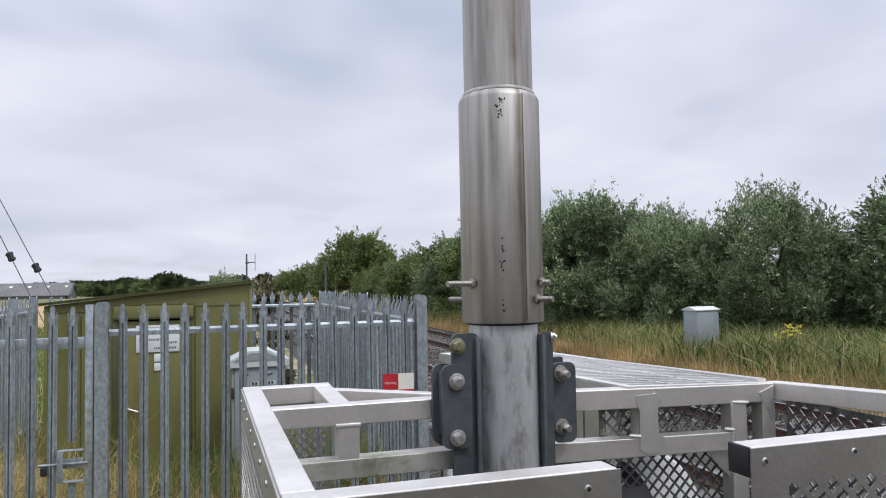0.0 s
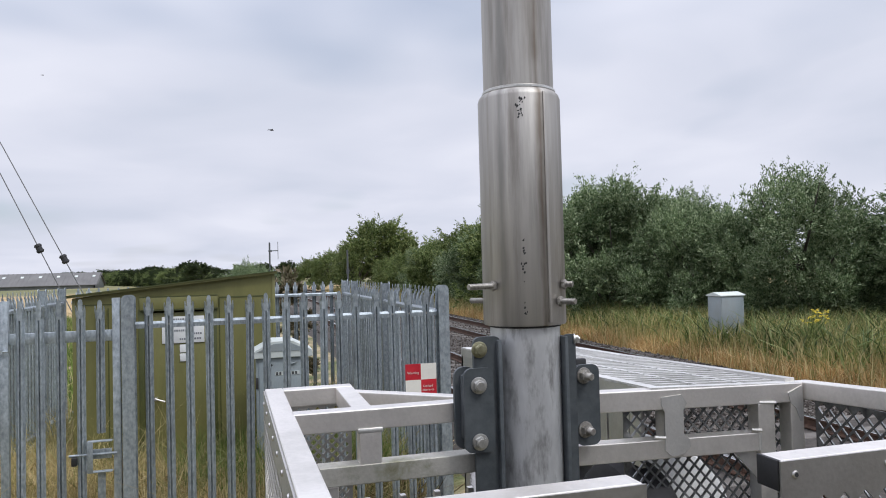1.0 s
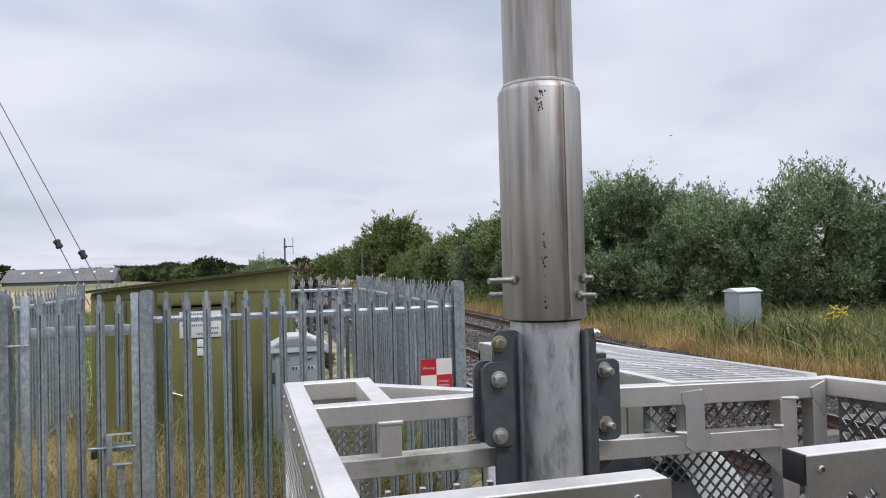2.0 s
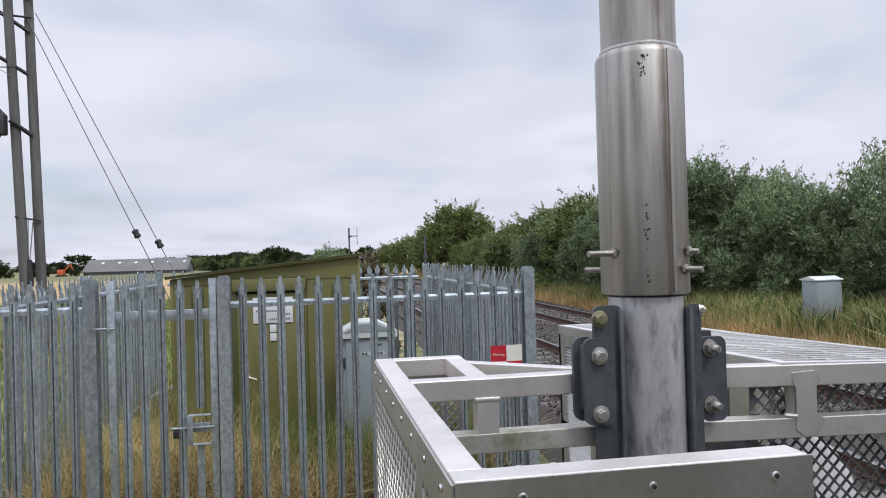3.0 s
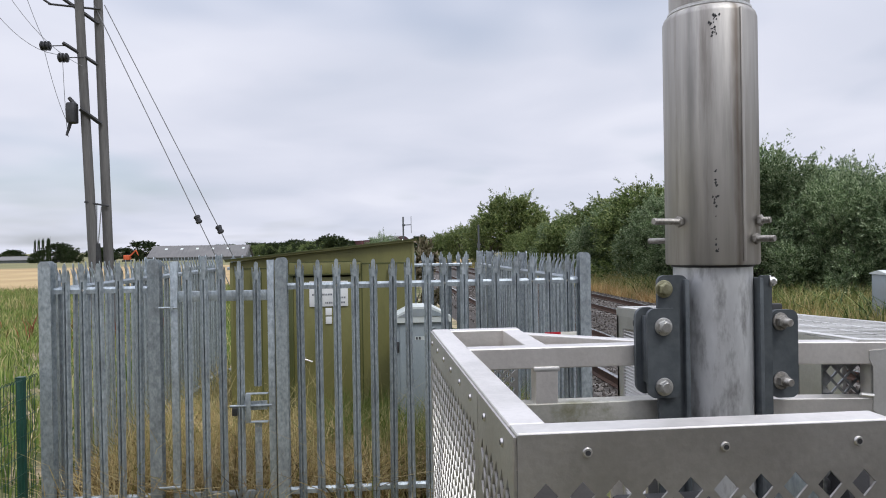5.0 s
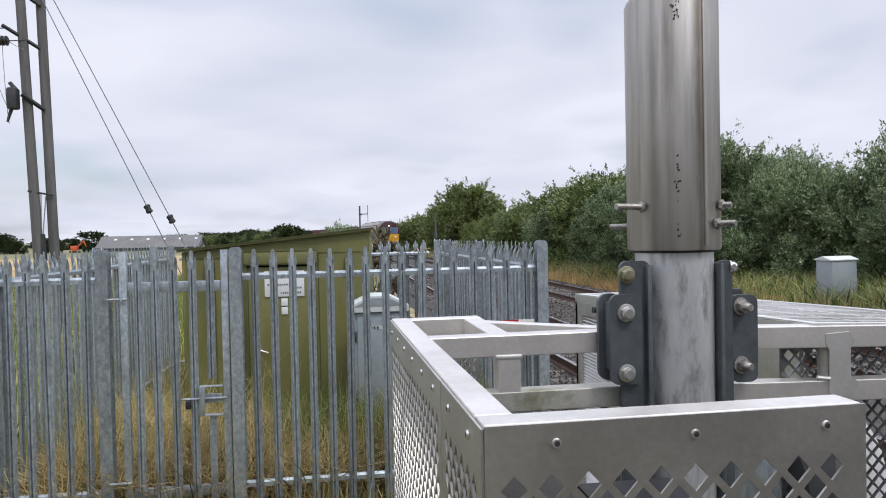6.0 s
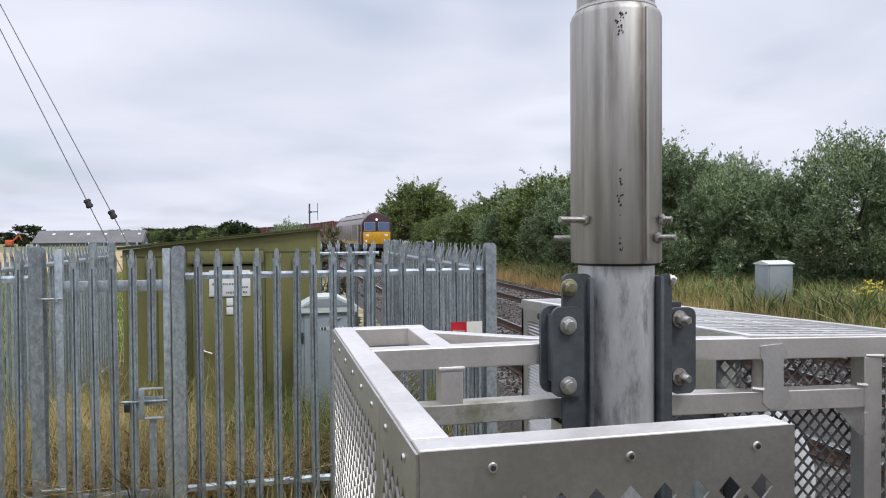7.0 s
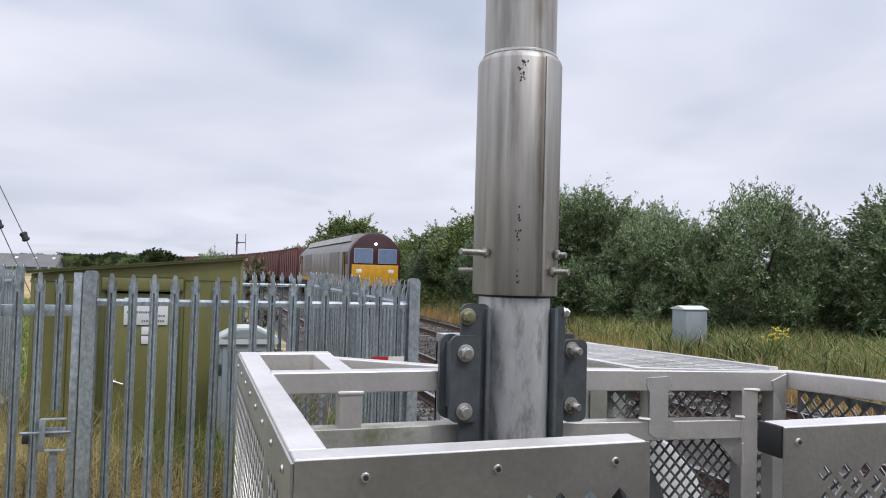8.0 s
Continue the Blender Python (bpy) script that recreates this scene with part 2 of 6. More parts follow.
LEAF_A = leafy("willow_leaves", (0.055, 0.095, 0.042), (0.175, 0.24, 0.112), (0.44, 0.50, 0.31), 0.5, 0.32)
LEAF_B = leafy("hawthorn_leaves", (0.040, 0.066, 0.022), (0.145, 0.20, 0.064), (0.36, 0.40, 0.165), 0.5, 0.32)
LEAF_SHRUB = leafy("straggly_shrub_leaves", (0.07, 0.06, 0.035), (0.15, 0.14, 0.075), (0.30, 0.24, 0.17), 0.55, 0.25)
LEAF_C = leafy("dark_far_leaves", (0.018, 0.032, 0.012), (0.035, 0.055, 0.018), (0.07, 0.09, 0.03))
BARK = surface("bark", (0.06, 0.05, 0.04), (0.11, 0.095, 0.08), 12, 0.9, 0, 0.6, 50)
GRASS_GREEN = leafy("green_grass", (0.07, 0.125, 0.025), (0.14, 0.20, 0.045), (0.36, 0.37, 0.15), 0.6, 0.4)
BANK_GREEN = leafy("bank_grass", (0.075, 0.115, 0.028), (0.20, 0.24, 0.062), (0.46, 0.45, 0.19), 0.6, 0.4)
FIELD_GREEN = leafy("field_grass", (0.075, 0.13, 0.028), (0.19, 0.26, 0.062), (0.42, 0.45, 0.17), 0.6, 0.4)
GRASS_DRY = leafy("dry_grass", (0.34, 0.20, 0.08), (0.50, 0.34, 0.15), (0.66, 0.52, 0.28), 0.7, 0.4)
DOCK = leafy("dock_seed", (0.12, 0.04, 0.02), (0.26, 0.09, 0.045), (0.36, 0.17, 0.08), 0.7, 0.3)
WEED_BROWN = leafy("dead_weeds", (0.07, 0.052, 0.026), (0.28, 0.21, 0.10), (0.60, 0.50, 0.28), 0.8, 0.3)
BLEACHED = leafy("bleached_grass", (0.30, 0.21, 0.09), (0.58, 0.45, 0.21), (0.80, 0.69, 0.42), 0.7, 0.45)
GRASS_STRAW = leafy("straw_and_green_grass", (0.14, 0.17, 0.05), (0.38, 0.32, 0.13), (0.66, 0.56, 0.31), 0.7, 0.4)
TYRE = surface("tyre_rubber", (0.014, 0.014, 0.015), (0.028, 0.028, 0.03), 12, 0.8)
MAROON = surface("maroon_train_paint", (0.035, 0.008, 0.012), (0.055, 0.012, 0.017), 1.0, 0.35, 0, 0.05, 20, 0.1, 0.0, (1, 1, 1), (0.06, 0.035, 0.03), 0.8, 0.5)
WAGON = surface("faded_maroon_wagon", (0.10, 0.028, 0.028), (0.16, 0.05, 0.045), 0.9, 0.6, 0, 0.1, 20, 0.1, 0.15, (1, 1, 1), (0.07, 0.045, 0.04), 0.7, 0.6)
# grey reflection on the maroon side is put into the base colour
LOCO_GREY = surface("loco_side_sheen", (0.125, 0.115, 0.11), (0.23, 0.215, 0.20), 1.2, 0.38, 0.4, 0.05, 20, 0.1, 0.0, (1, 1, 1), (0.14, 0.11, 0.10), 0.8, 0.6)
LOCO_ROOF = surface("loco_roof", (0.30, 0.29, 0.285), (0.44, 0.43, 0.42), 1.2, 0.45)
YELLOW = surface("yellow_warning_panel", (0.44, 0.22, 0.008), (0.58, 0.31, 0.012), 3, 0.4)
GLASS = surface("cab_glass", (0.10, 0.15, 0.26), (0.14, 0.20, 0.34), 2, 0.08, 0.0, 0, 20, 0.03, 0.0, spec=1.0)
UNDER = surface("underframe_grime_and_shade", (0.02, 0.018, 0.016), (0.045, 0.04, 0.035), 4, 0.85)


def glow(name, c, s):
    m = bpy.data.materials.new(name)
    m.use_nodes = True
    b = m.node_tree.nodes["Principled BSDF"]
    b.inputs["Emission Color"].default_value = (*c, 1)
    b.inputs["Emission Strength"].default_value = s
    return m


LAMP = glow("headlight_glass", (1.0, 0.93, 0.8), 2.5)


def ground_material():
    m = bpy.data.materials.new("field_ground")
    m.use_nodes = True
    nt = m.node_tree
    b = nt.nodes["Principled BSDF"]
    L = nt.links.new
    geo = nt.nodes.new("ShaderNodeNewGeometry")
    sep = nt.nodes.new("ShaderNodeSeparateXYZ")
    L(geo.outputs["Position"], sep.inputs[0])

    def noise_at(s, d=5):
        n = nt.nodes.new("ShaderNodeTexNoise")
        n.inputs["Scale"].default_value, n.inputs["Detail"].default_value = s, d
        L(geo.outputs["Position"], n.inputs["Vector"])
        return n.outputs["Fac"]

    def ramp(f, a, c, p0=0.35, p1=0.65):
        r = nt.nodes.new("ShaderNodeValToRGB")
        e = r.color_ramp.elements
        e[0].position, e[0].color = p0, (*a, 1)
        e[1].position, e[1].color = p1, (*c, 1)
        L(f, r.inputs[0])
        return r.outputs[0]

    green = ramp(noise_at(1.3), (0.05, 0.07, 0.02), (0.15, 0.15, 0.05))
    soil = ramp(noise_at(4.0), (0.20, 0.155, 0.09), (0.42, 0.34, 0.21))
    stubble = ramp(noise_at(0.12), (0.34, 0.235, 0.11), (0.46, 0.34, 0.17))
    far = ramp(noise_at(0.03), (0.12, 0.13, 0.05), (0.24, 0.21, 0.10))
    wob = nt.nodes.new("ShaderNodeMath")
    wob.operation, wob.inputs[1].default_value = "MULTIPLY_ADD", 6.0
    L(noise_at(0.2), wob.inputs[0])
    L(sep.outputs[1], wob.inputs[2])
    mr = nt.nodes.new("ShaderNodeMapRange")
    mr.inputs["From Min"].default_value, mr.inputs["From Max"].default_value = 46, 50
    L(wob.outputs[0], mr.inputs["Value"])
    patch = nt.nodes.new("ShaderNodeMapRange")
    patch.inputs["From Min"].default_value, patch.inputs["From Max"].default_value = 0.45, 0.6
    L(noise_at(0.9), patch.inputs["Value"])
    m1 = nt.nodes.new("ShaderNodeMix")
    m1.data_type = "RGBA"
    L(patch.outputs[0], m1.inputs["Factor"])
    L(green, m1.inputs["A"])
    L(soil, m1.inputs["B"])
    m2 = nt.nodes.new("ShaderNodeMix")
    m2.data_type = "RGBA"
    L(mr.outputs[0], m2.inputs["Factor"])
    L(m1.outputs["Result"], m2.inputs["A"])
    L(stubble, m2.inputs["B"])
    mf = nt.nodes.new("ShaderNodeMapRange")
    mf.inputs["From Min"].default_value, mf.inputs["From Max"].default_value = 116, 122
    L(wob.outputs[0], mf.inputs["Value"])
    m3 = nt.nodes.new("ShaderNodeMix")
    m3.data_type = "RGBA"
    L(mf.outputs[0], m3.inputs["Factor"])
    L(m2.outputs["Result"], m3.inputs["A"])
    L(far, m3.inputs["B"])
    L(m3.outputs["Result"], b.inputs["Base Color"])
    b.inputs["Roughness"].default_value = 0.95
    bp = nt.nodes.new("ShaderNodeBump")
    bp.inputs["Strength"].default_value, bp.inputs["Distance"].default_value = 0.6, 0.05
    L(noise_at(12), bp.inputs["Height"])
    L(bp.outputs[0], b.inputs["Normal"])
    return m


GROUND = ground_material()
UNSEEN_WALL = surface("unseen_grey_wall", (0.20, 0.19, 0.18), (0.28, 0.268, 0.25), 3, 0.9, 0, 0.4, 30)


# ---- builders ----
def base_of(ob):
    v = Vector((0, 0, 0))
    while ob is not None:
        v += ob.matrix_basis.translation
        ob = ob.parent
    return v


def thing(name, at, label, category, group="", kind=""):
    ob = new(name)
    ob.empty_display_size = 0.1
    ob.location = at
    ob.matrix_basis = Matrix.Translation(at)
    return tagged(ob, label, category, group, kind)


def finish(name, bm, material, smooth=False):
    me = bpy.data.meshes.new(name)
    bm.to_mesh(me)
    bm.free()
    me.materials.append(material)
    if smooth:
        me.shade_smooth()
        me.set_sharp_from_angle(angle=radians(35))
    return me


def part(name, bm, material, parent, label="", smooth=True):
    """Links a bmesh, in world coordinates, as one mesh under a thing or a part."""
    bm.transform(Matrix.Translation(-base_of(parent)))
    ob = new(name, finish(name, bm, material, smooth))
    ob.parent = parent
    return tagged(ob, label)


def solo(name, bm, material, label, category, kind="", at=None, smooth=True):
    """One mesh that is a thing by itself."""
    if at is not None:
        bm.transform(Matrix.Translation(-Vector(at)))
    ob = new(name, finish(name, bm, material, smooth))
    if at is not None:
        ob.location = at
    return tagged(ob, label, category, "", kind)


def box(x0, x1, y0, y1, z0, z1, bevel=0.0, bm=None, segs=2):
    b = bmesh.new()
    bmesh.ops.create_cube(b, size=1)
    for v in b.verts:
        v.co = ((x0 + x1) / 2 + v.co.x * (x1 - x0), (y0 + y1) / 2 + v.co.y * (y1 - y0), (z0 + z1) / 2 + v.co.z * (z1 - z0))
    if bevel:
        bmesh.ops.bevel(b, geom=b.edges[:], offset=bevel, segments=segs, affect="EDGES", profile=0.5)
    return join(bm, b)


def join(bm, b):
    if bm is None:
        return b
    me = bpy.data.meshes.new("tmp")
    b.to_mesh(me)
    b.free()
    bm.from_mesh(me)
    bpy.data.meshes.remove(me)
    return bm


def rod(p0, p1, r0, r1=None, n=16, bm=None, bevel=0.0):
    p0, p1 = Vector(p0), Vector(p1)
    r1 = r0 if r1 is None else r1
    b = bmesh.new()
    d = p1 - p0
    bmesh.ops.create_cone(b, cap_ends=True, segments=n, radius1=r0, radius2=r1, depth=d.length)
    if bevel:
        rim = [e for e in b.edges if abs(e.verts[0].co.z - e.verts[1].co.z) < 1e-6]
        bmesh.ops.bevel(b, geom=rim, offset=bevel, segments=2, affect="EDGES", profile=0.5)
    b.transform(Matrix.Translation((p0 + p1) / 2) @ d.to_track_quat("Z", "Y").to_matrix().to_4x4())
    return join(bm, b)


def lathe(cx, cy, profile, n=64, bm=None):
    """A turned shape about an upright axis; profile rows are radius, height."""
    b = bmesh.new()
    rings = []
    for r, z in profile:
        rings.append([b.verts.new((cx + r * math.cos(2 * math.pi * i / n), cy + r * math.sin(2 * math.pi * i / n), z)) for i in range(n)])
    for a, c in zip(rings, rings[1:]):
        for i in range(n):
            b.faces.new((a[i], a[(i + 1) % n], c[(i + 1) % n], c[i]))
    b.faces.new(rings[0][::-1])
    b.faces.new(rings[-1])
    bmesh.ops.recalc_face_normals(b, faces=b.faces[:])
    return join(bm, b)


def prism(points, axis, a0, a1, bm=None, bevel=0.0):
    """A flat outline in the two other axes, drawn out along one axis from a0 to a1."""
    b = bmesh.new()

    def place(p, a):
        return {"x": (a, p[0], p[1]), "y": (p[0], a, p[1]), "z": (p[0], p[1], a)}[axis]

    lo = [b.verts.new(place(p, a0)) for p in points]
    hi = [b.verts.new(place(p, a1)) for p in points]
    b.faces.new(lo)
    b.faces.new(hi[::-1])
    k = len(points)
    for i in range(k):
        b.faces.new((lo[i], lo[(i + 1) % k], hi[(i + 1) % k], hi[i]))
    bmesh.ops.recalc_face_normals(b, faces=b.faces[:])
    if bevel:
        bmesh.ops.bevel(b, geom=b.edges[:], offset=bevel, segments=1, affect="EDGES")
    return join(bm, b)


def rounded(u0, u1, v0, v1, r, n=5):
    """The outline of a rectangle with rounded corners."""
    pts = []
    for cu, cv, a in ((u1 - r, v1 - r, 0), (u0 + r, v1 - r, 90), (u0 + r, v0 + r, 180), (u1 - r, v0 + r, 270)):
        for i in range(n + 1):
            t = radians(a + 90 * i / n)
            pts.append((cu + r * math.cos(t), cv + r * math.sin(t)))
    return pts


def mesh_from(name, verts, faces, material):
    me = bpy.data.meshes.new(name)
    me.from_pydata(verts, [], faces)
    me.materials.append(material)
    return me


def quads_mesh(name, co, material):
    """A mesh of loose four-cornered pieces; co has shape (n, 4, 3)."""
    n = len(co)
    me = bpy.data.meshes.new(name)
    me.vertices.add(n * 4)
    me.vertices.foreach_set("co", co.astype(np.float32).ravel())
    me.loops.add(n * 4)
    me.loops.foreach_set("vertex_index", np.arange(n * 4, dtype=np.int32))
    me.polygons.add(n)
    me.polygons.foreach_set("loop_start", np.arange(0, n * 4, 4, dtype=np.int32))
    me.update(calc_edges=True)
    me.materials.append(material)
    return me


# ---- ground and railway ----
RAIL_Z = 0.42
NEAR_TRACK, FAR_TRACK = 2.53, 6.32
CURVE_START, CURVE_R = 48.0, 480.0


def bend(y):
    return -max(0.0, y - CURVE_START) ** 2 / (2 * CURVE_R)


def bank_height(x, y):
    """The ground: level beside the line, a low rise on the far side of it."""
    d = x - bend(y)
    rise = 0.0
    if d > 8.8:
        rise = 0.35 * min(1.0, (d - 8.8) / 2.6)
    return 0.04 * noise.noise((x * 0.35, y * 0.35, 0)) * (1 if abs(x) < 40 else 0) + rise


def build_ground():
    xs = sorted(set([-3000, -900, -300, -120, -60] + [x * 1.0 for x in range(-40, 41)] + [60, 120, 300, 900, 3000]))
    ys = sorted(set([-3000, -900, -300, -120, -60] + [y * 1.0 for y in range(-30, 61)] + [y * 10.0 for y in range(7, 31)] + [450, 900, 1500, 3000]))
    verts = [(x, y, bank_height(x, y)) for y in ys for x in xs]
    w = len(xs)
    faces = [(j * w + i, j * w + i + 1, (j + 1) * w + i + 1, (j + 1) * w + i) for j in range(len(ys) - 1) for i in range(w - 1)]
    ob = new("ground", mesh_from("ground", verts, faces, GROUND))
    ob.data.shade_smooth()
    tagged(ob, "rough grass and bare earth running out to stubble fields", "ground", "", "structure")


build_ground()


def build_unseen_wall():
    """An unseen plain wall closing the place behind the camera, added to darken near fronts."""
    b = box(-11.0, 6.0, -11.3, -11.0, -0.2, 4.4)
    solo("wall_south", b, UNSEEN_WALL, "unseen plain grey wall added to darken surfaces facing the camera", "wall", "structure", smooth=False)


build_unseen_wall()
LINE_Y = [-40 + 5 * i for i in range(20)] + [60 + 10 * i for i in range(25)]


def sweep(outline, xoff, z, bm=None):
    """An outline in x and z drawn along the line of the railway."""
    b = bmesh.new()
    rows = []
    for y in LINE_Y:
        rows.append([b.verts.new((xoff + bend(y) + p[0], y, z + p[1])) for p in outline])
    k = len(outline)
    for a, c in zip(rows, rows[1:]):
        for i in range(k):
            b.faces.new((a[i], a[(i + 1) % k], c[(i + 1) % k], c[i]))
    bmesh.ops.recalc_face_normals(b, faces=b.faces[:])
    return join(bm, b)


def build_railway():
    bed = thing("track_bed", (4.3, 10, 0), "grey-brown stone ballast bed under two railway tracks", "ballast", "", "structure")
    part("ballast_bank", sweep([(-3.9, -0.1), (-3.2, 0.25), (3.75, 0.25), (4.7, -0.1)], 4.43, 0), BALLAST, bed, smooth=False)
    foot = [(-0.07, -0.155), (0.07, -0.155), (0.07, -0.14), (0.012, -0.12), (0.012, -0.04), (0.036, -0.028), (0.036, -0.004), (-0.036, -0.004), (-0.036, -0.028), (-0.012, -0.04), (-0.012, -0.12), (-0.07, -0.14)]
    head = [(-0.034, -0.004), (0.034, -0.004), (0.03, 0.0), (-0.03, 0.0)]
    for cx in (NEAR_TRACK, FAR_TRACK):
        line = thing("railway_track", (cx, 10, 0.3), "pair of worn steel rails on concrete sleepers in ballast", "railway track", "tracks", "structure")
        for s in (-0.7525, 0.7525):
            r = part("rail", sweep(foot, cx + s, RAIL_Z), RUST, line, "rusty steel rail", smooth=False)
            part("rail_head", sweep(head, cx + s, RAIL_Z + 0.001), RAIL_TOP, r, "polished running surface", smooth=False)
        sm = finish("sleeper", box(-1.25, 1.25, -0.13, 0.13, -0.1, 0.02, 0.02, segs=1), SLEEPER)
        for i in range(88):
            y = -8 + i * 0.66
            ob = new("sleeper", sm)
            ob.parent = line
            ob.location = (bend(y), y - 10, -0.06)


build_railway()


def scatter_stones():
    """Loose ballast stones, uneven eight-sided lumps."""
    rng = np.random.default_rng(9)
    n = 36000
    y = 2.0 + 30.0 * rng.uniform(0, 1, n) ** 1.6
    x = rng.uniform(1.0, 9.15, n)
    r = rng.uniform(0.018, 0.042, n)
    z = np.where(x < 1.23, 0.16, np.where(x > 8.18, 0.25 - (x - 8.18) * 0.37, 0.245)) + rng.uniform(-0.01, 0.018, n)
    unit = np.array([(1, 0, 0), (-1, 0, 0), (0, 1, 0), (0, -1, 0), (0, 0, 1), (0, 0, -1)], float)
    v = unit[None] * r[:, None, None] * rng.uniform(0.55, 1.25, (n, 6, 1)) + rng.normal(0, 0.25, (n, 6, 3)) * r[:, None, None]
    v += np.stack([x, y, z], 1)[:, None]
    tri = np.array([(0, 2, 4), (2, 1, 4), (1, 3, 4), (3, 0, 4), (2, 0, 5), (1, 2, 5), (3, 1, 5), (0, 3, 5)])
    f = (np.arange(n)[:, None, None] * 6 + tri).reshape(-1, 3)
    ob = new("ballast_stones", mesh_from("ballast_stones", v.reshape(-1, 3).tolist(), f.tolist(), STONE))
    tagged(ob, "loose grey-brown ballast stones between the rails", "stones", "", "stuff")


scatter_stones()


# ---- palisade fencing ----
FENCE_TOP = 2.38


def pale_mesh(h=2.33):
    """A W-section pale with a splayed triple-point head; local origin at its foot, face to -y."""
    b = bmesh.new()
    sec = [(-0.034, 0.010), (-0.029, 0.006), (-0.019, -0.012), (-0.013, -0.018), (-0.007, -0.017), (-0.002, 0.006), (0.002, 0.006), (0.007, -0.017), (0.013, -0.018), (0.019, -0.012), (0.029, 0.006), (0.034, 0.010)]
    th = 0.003
    full = sec + [(x, y + th) for x, y in reversed(sec)]
    k = len(full)
    lev = [[b.verts.new((x, y, z)) for x, y in full] for z in (0.0, h - 0.16)]
    for i in range(k):
        b.faces.new((lev[0][i], lev[0][(i + 1) % k], lev[1][(i + 1) % k], lev[1][i]))
    # the head: a middle point that stands up and two that splay outwards
    for pts in (((-0.018, -0.016, h - 0.16), (0.018, -0.016, h - 0.16), (0.018, -0.016, h - 0.03), (0.012, -0.018, h - 0.008), (0.0, -0.020, h), (-0.012, -0.018, h - 0.008), (-0.018, -0.016, h - 0.03)),
                ((-0.034, 0.008, h - 0.16), (-0.015, -0.014, h - 0.16), (-0.018, -0.014, h - 0.10), (-0.023, -0.016, h - 0.085), (-0.029, -0.024, h - 0.050), (-0.037, -0.028, h - 0.052), (-0.040, -0.014, h - 0.085), (-0.040, -0.002, h - 0.11)),
                ((0.015, -0.014, h - 0.16), (0.034, 0.008, h - 0.16), (0.040, -0.002, h - 0.11), (0.040, -0.014, h - 0.085), (0.037, -0.028, h - 0.052), (0.029, -0.024, h - 0.050), (0.023, -0.016, h - 0.085), (0.018, -0.014, h - 0.10))):
        f = [b.verts.new(p) for p in pts]
        g = [b.verts.new((p[0], p[1] + th, p[2])) for p in pts]
        b.faces.new(f)
        b.faces.new(g[::-1])
        n = len(pts)
        for i in range(n):
            b.faces.new((f[i], g[i], g[(i + 1) % n], f[(i + 1) % n]))
    bmesh.ops.recalc_face_normals(b, faces=b.faces[:])
    return finish("pale", b, GALV)


PALE = pale_mesh()


def bolt_mesh():
    b = rod((0, 0, 0), (0, -0.006, 0), 0.011, 0.008, 8)
    return finish("bolt", b, ZINC, True)


BOLT = bolt_mesh()


def add_pale(parent, x, y, z, turn, mesh=None):
    ob = new("pale", mesh or PALE)
    ob.parent = parent
    ob.matrix_basis = Matrix.Translation(Vector((x, y, z)) - base_of(parent)) @ pose(0, 0, 0, random.uniform(-0.35, 0.35), random.uniform(-0.45, 0.45), turn)
    return ob


def i_post(x, y, h, turn, parent, w=0.10):
    flange = [(-w / 2, 0.0), (w / 2, 0.0), (w / 2, h - 0.03), (w * 0.36, h - 0.008), (w * 0.2, h), (-w * 0.2, h), (-w * 0.36, h - 0.008), (-w / 2, h - 0.03)]
    b = prism(flange, "y", -0.055, -0.047)
    prism(flange, "y", 0.047, 0.055, b)
    box(-0.004, 0.004, -0.047, 0.047, 0, h - 0.02, 0, b)
    b.transform(Matrix.Translation((x, y, 0)) @ pose(0, 0, 0, 0, 0, turn))
    return part("post", b, GALV, parent, smooth=False)


def palisade(name, p0, p1, turn, label, posts, skip_first=True, inset=0.1, pitch=0.157, inward=False):
    """A run of fence from p0 to p1; turn faces the pales. posts: distances along it."""
    p0, p1 = Vector((*p0, 0)), Vector((*p1, 0))
    d = (p1 - p0).normalized()
    length = (p1 - p0).length
    face = Vector((math.sin(radians(turn)), -math.cos(radians(turn)), 0))
    f = thing(name, p0, label, "fence", "compound fences", "")
    for s in posts:
        i_post(*(p0 + d * s)[:2], FENCE_TOP + 0.02, turn, f)
    ang = math.degrees(math.atan2(d.y, d.x))
    edges = sorted(set([0.0] + list(posts) + [length]))
    for z in (0.33, 2.145):
        for a, c in zip(edges, edges[1:]):
            if c - a < 0.3:
                continue
            b = prism([(0.0, -0.030), (0.005, -0.030), (0.005, 0.0), (0.040, 0.0), (0.040, -0.030), (0.045, -0.030), (0.045, 0.006), (0.030, 0.026), (0.015, 0.026), (0.0, 0.006)], "x", a + 0.05, c - 0.05)
            flip = 1 if (Matrix.Rotation(radians(ang), 3, "Z") @ Vector((0, -1, 0))).dot(face) > 0 else -1
            if flip < 0:
                b.transform(Matrix.Diagonal((1, -1, 1, 1)))
                bmesh.ops.reverse_faces(b, faces=b.faces[:])
            b.transform(Matrix.Translation(p0 + Vector((0, 0, z))) @ pose(0, 0, 0, 0, 0, ang))
            part("rail", b, GALV, f, smooth=False)
    for a, c in zip(edges, edges[1:]):
        n = max(1, round((c - a) / pitch))
        for i in range(1, n):
            s = a + i * (c - a) / n
            q = p0 + d * s + face * 0.012
            add_pale(f, q.x, q.y, 0.05 + random.uniform(-0.006, 0.006), turn)
            for z in (0.33, 2.145):
                ob = new("bolt", BOLT)
                ob.parent = f
                ob.matrix_basis = Matrix.Translation(q + face * 0.004 + Vector((0, 0, z)) - base_of(f)) @ pose(0, 0, 0, 0, 0, turn)
    return f


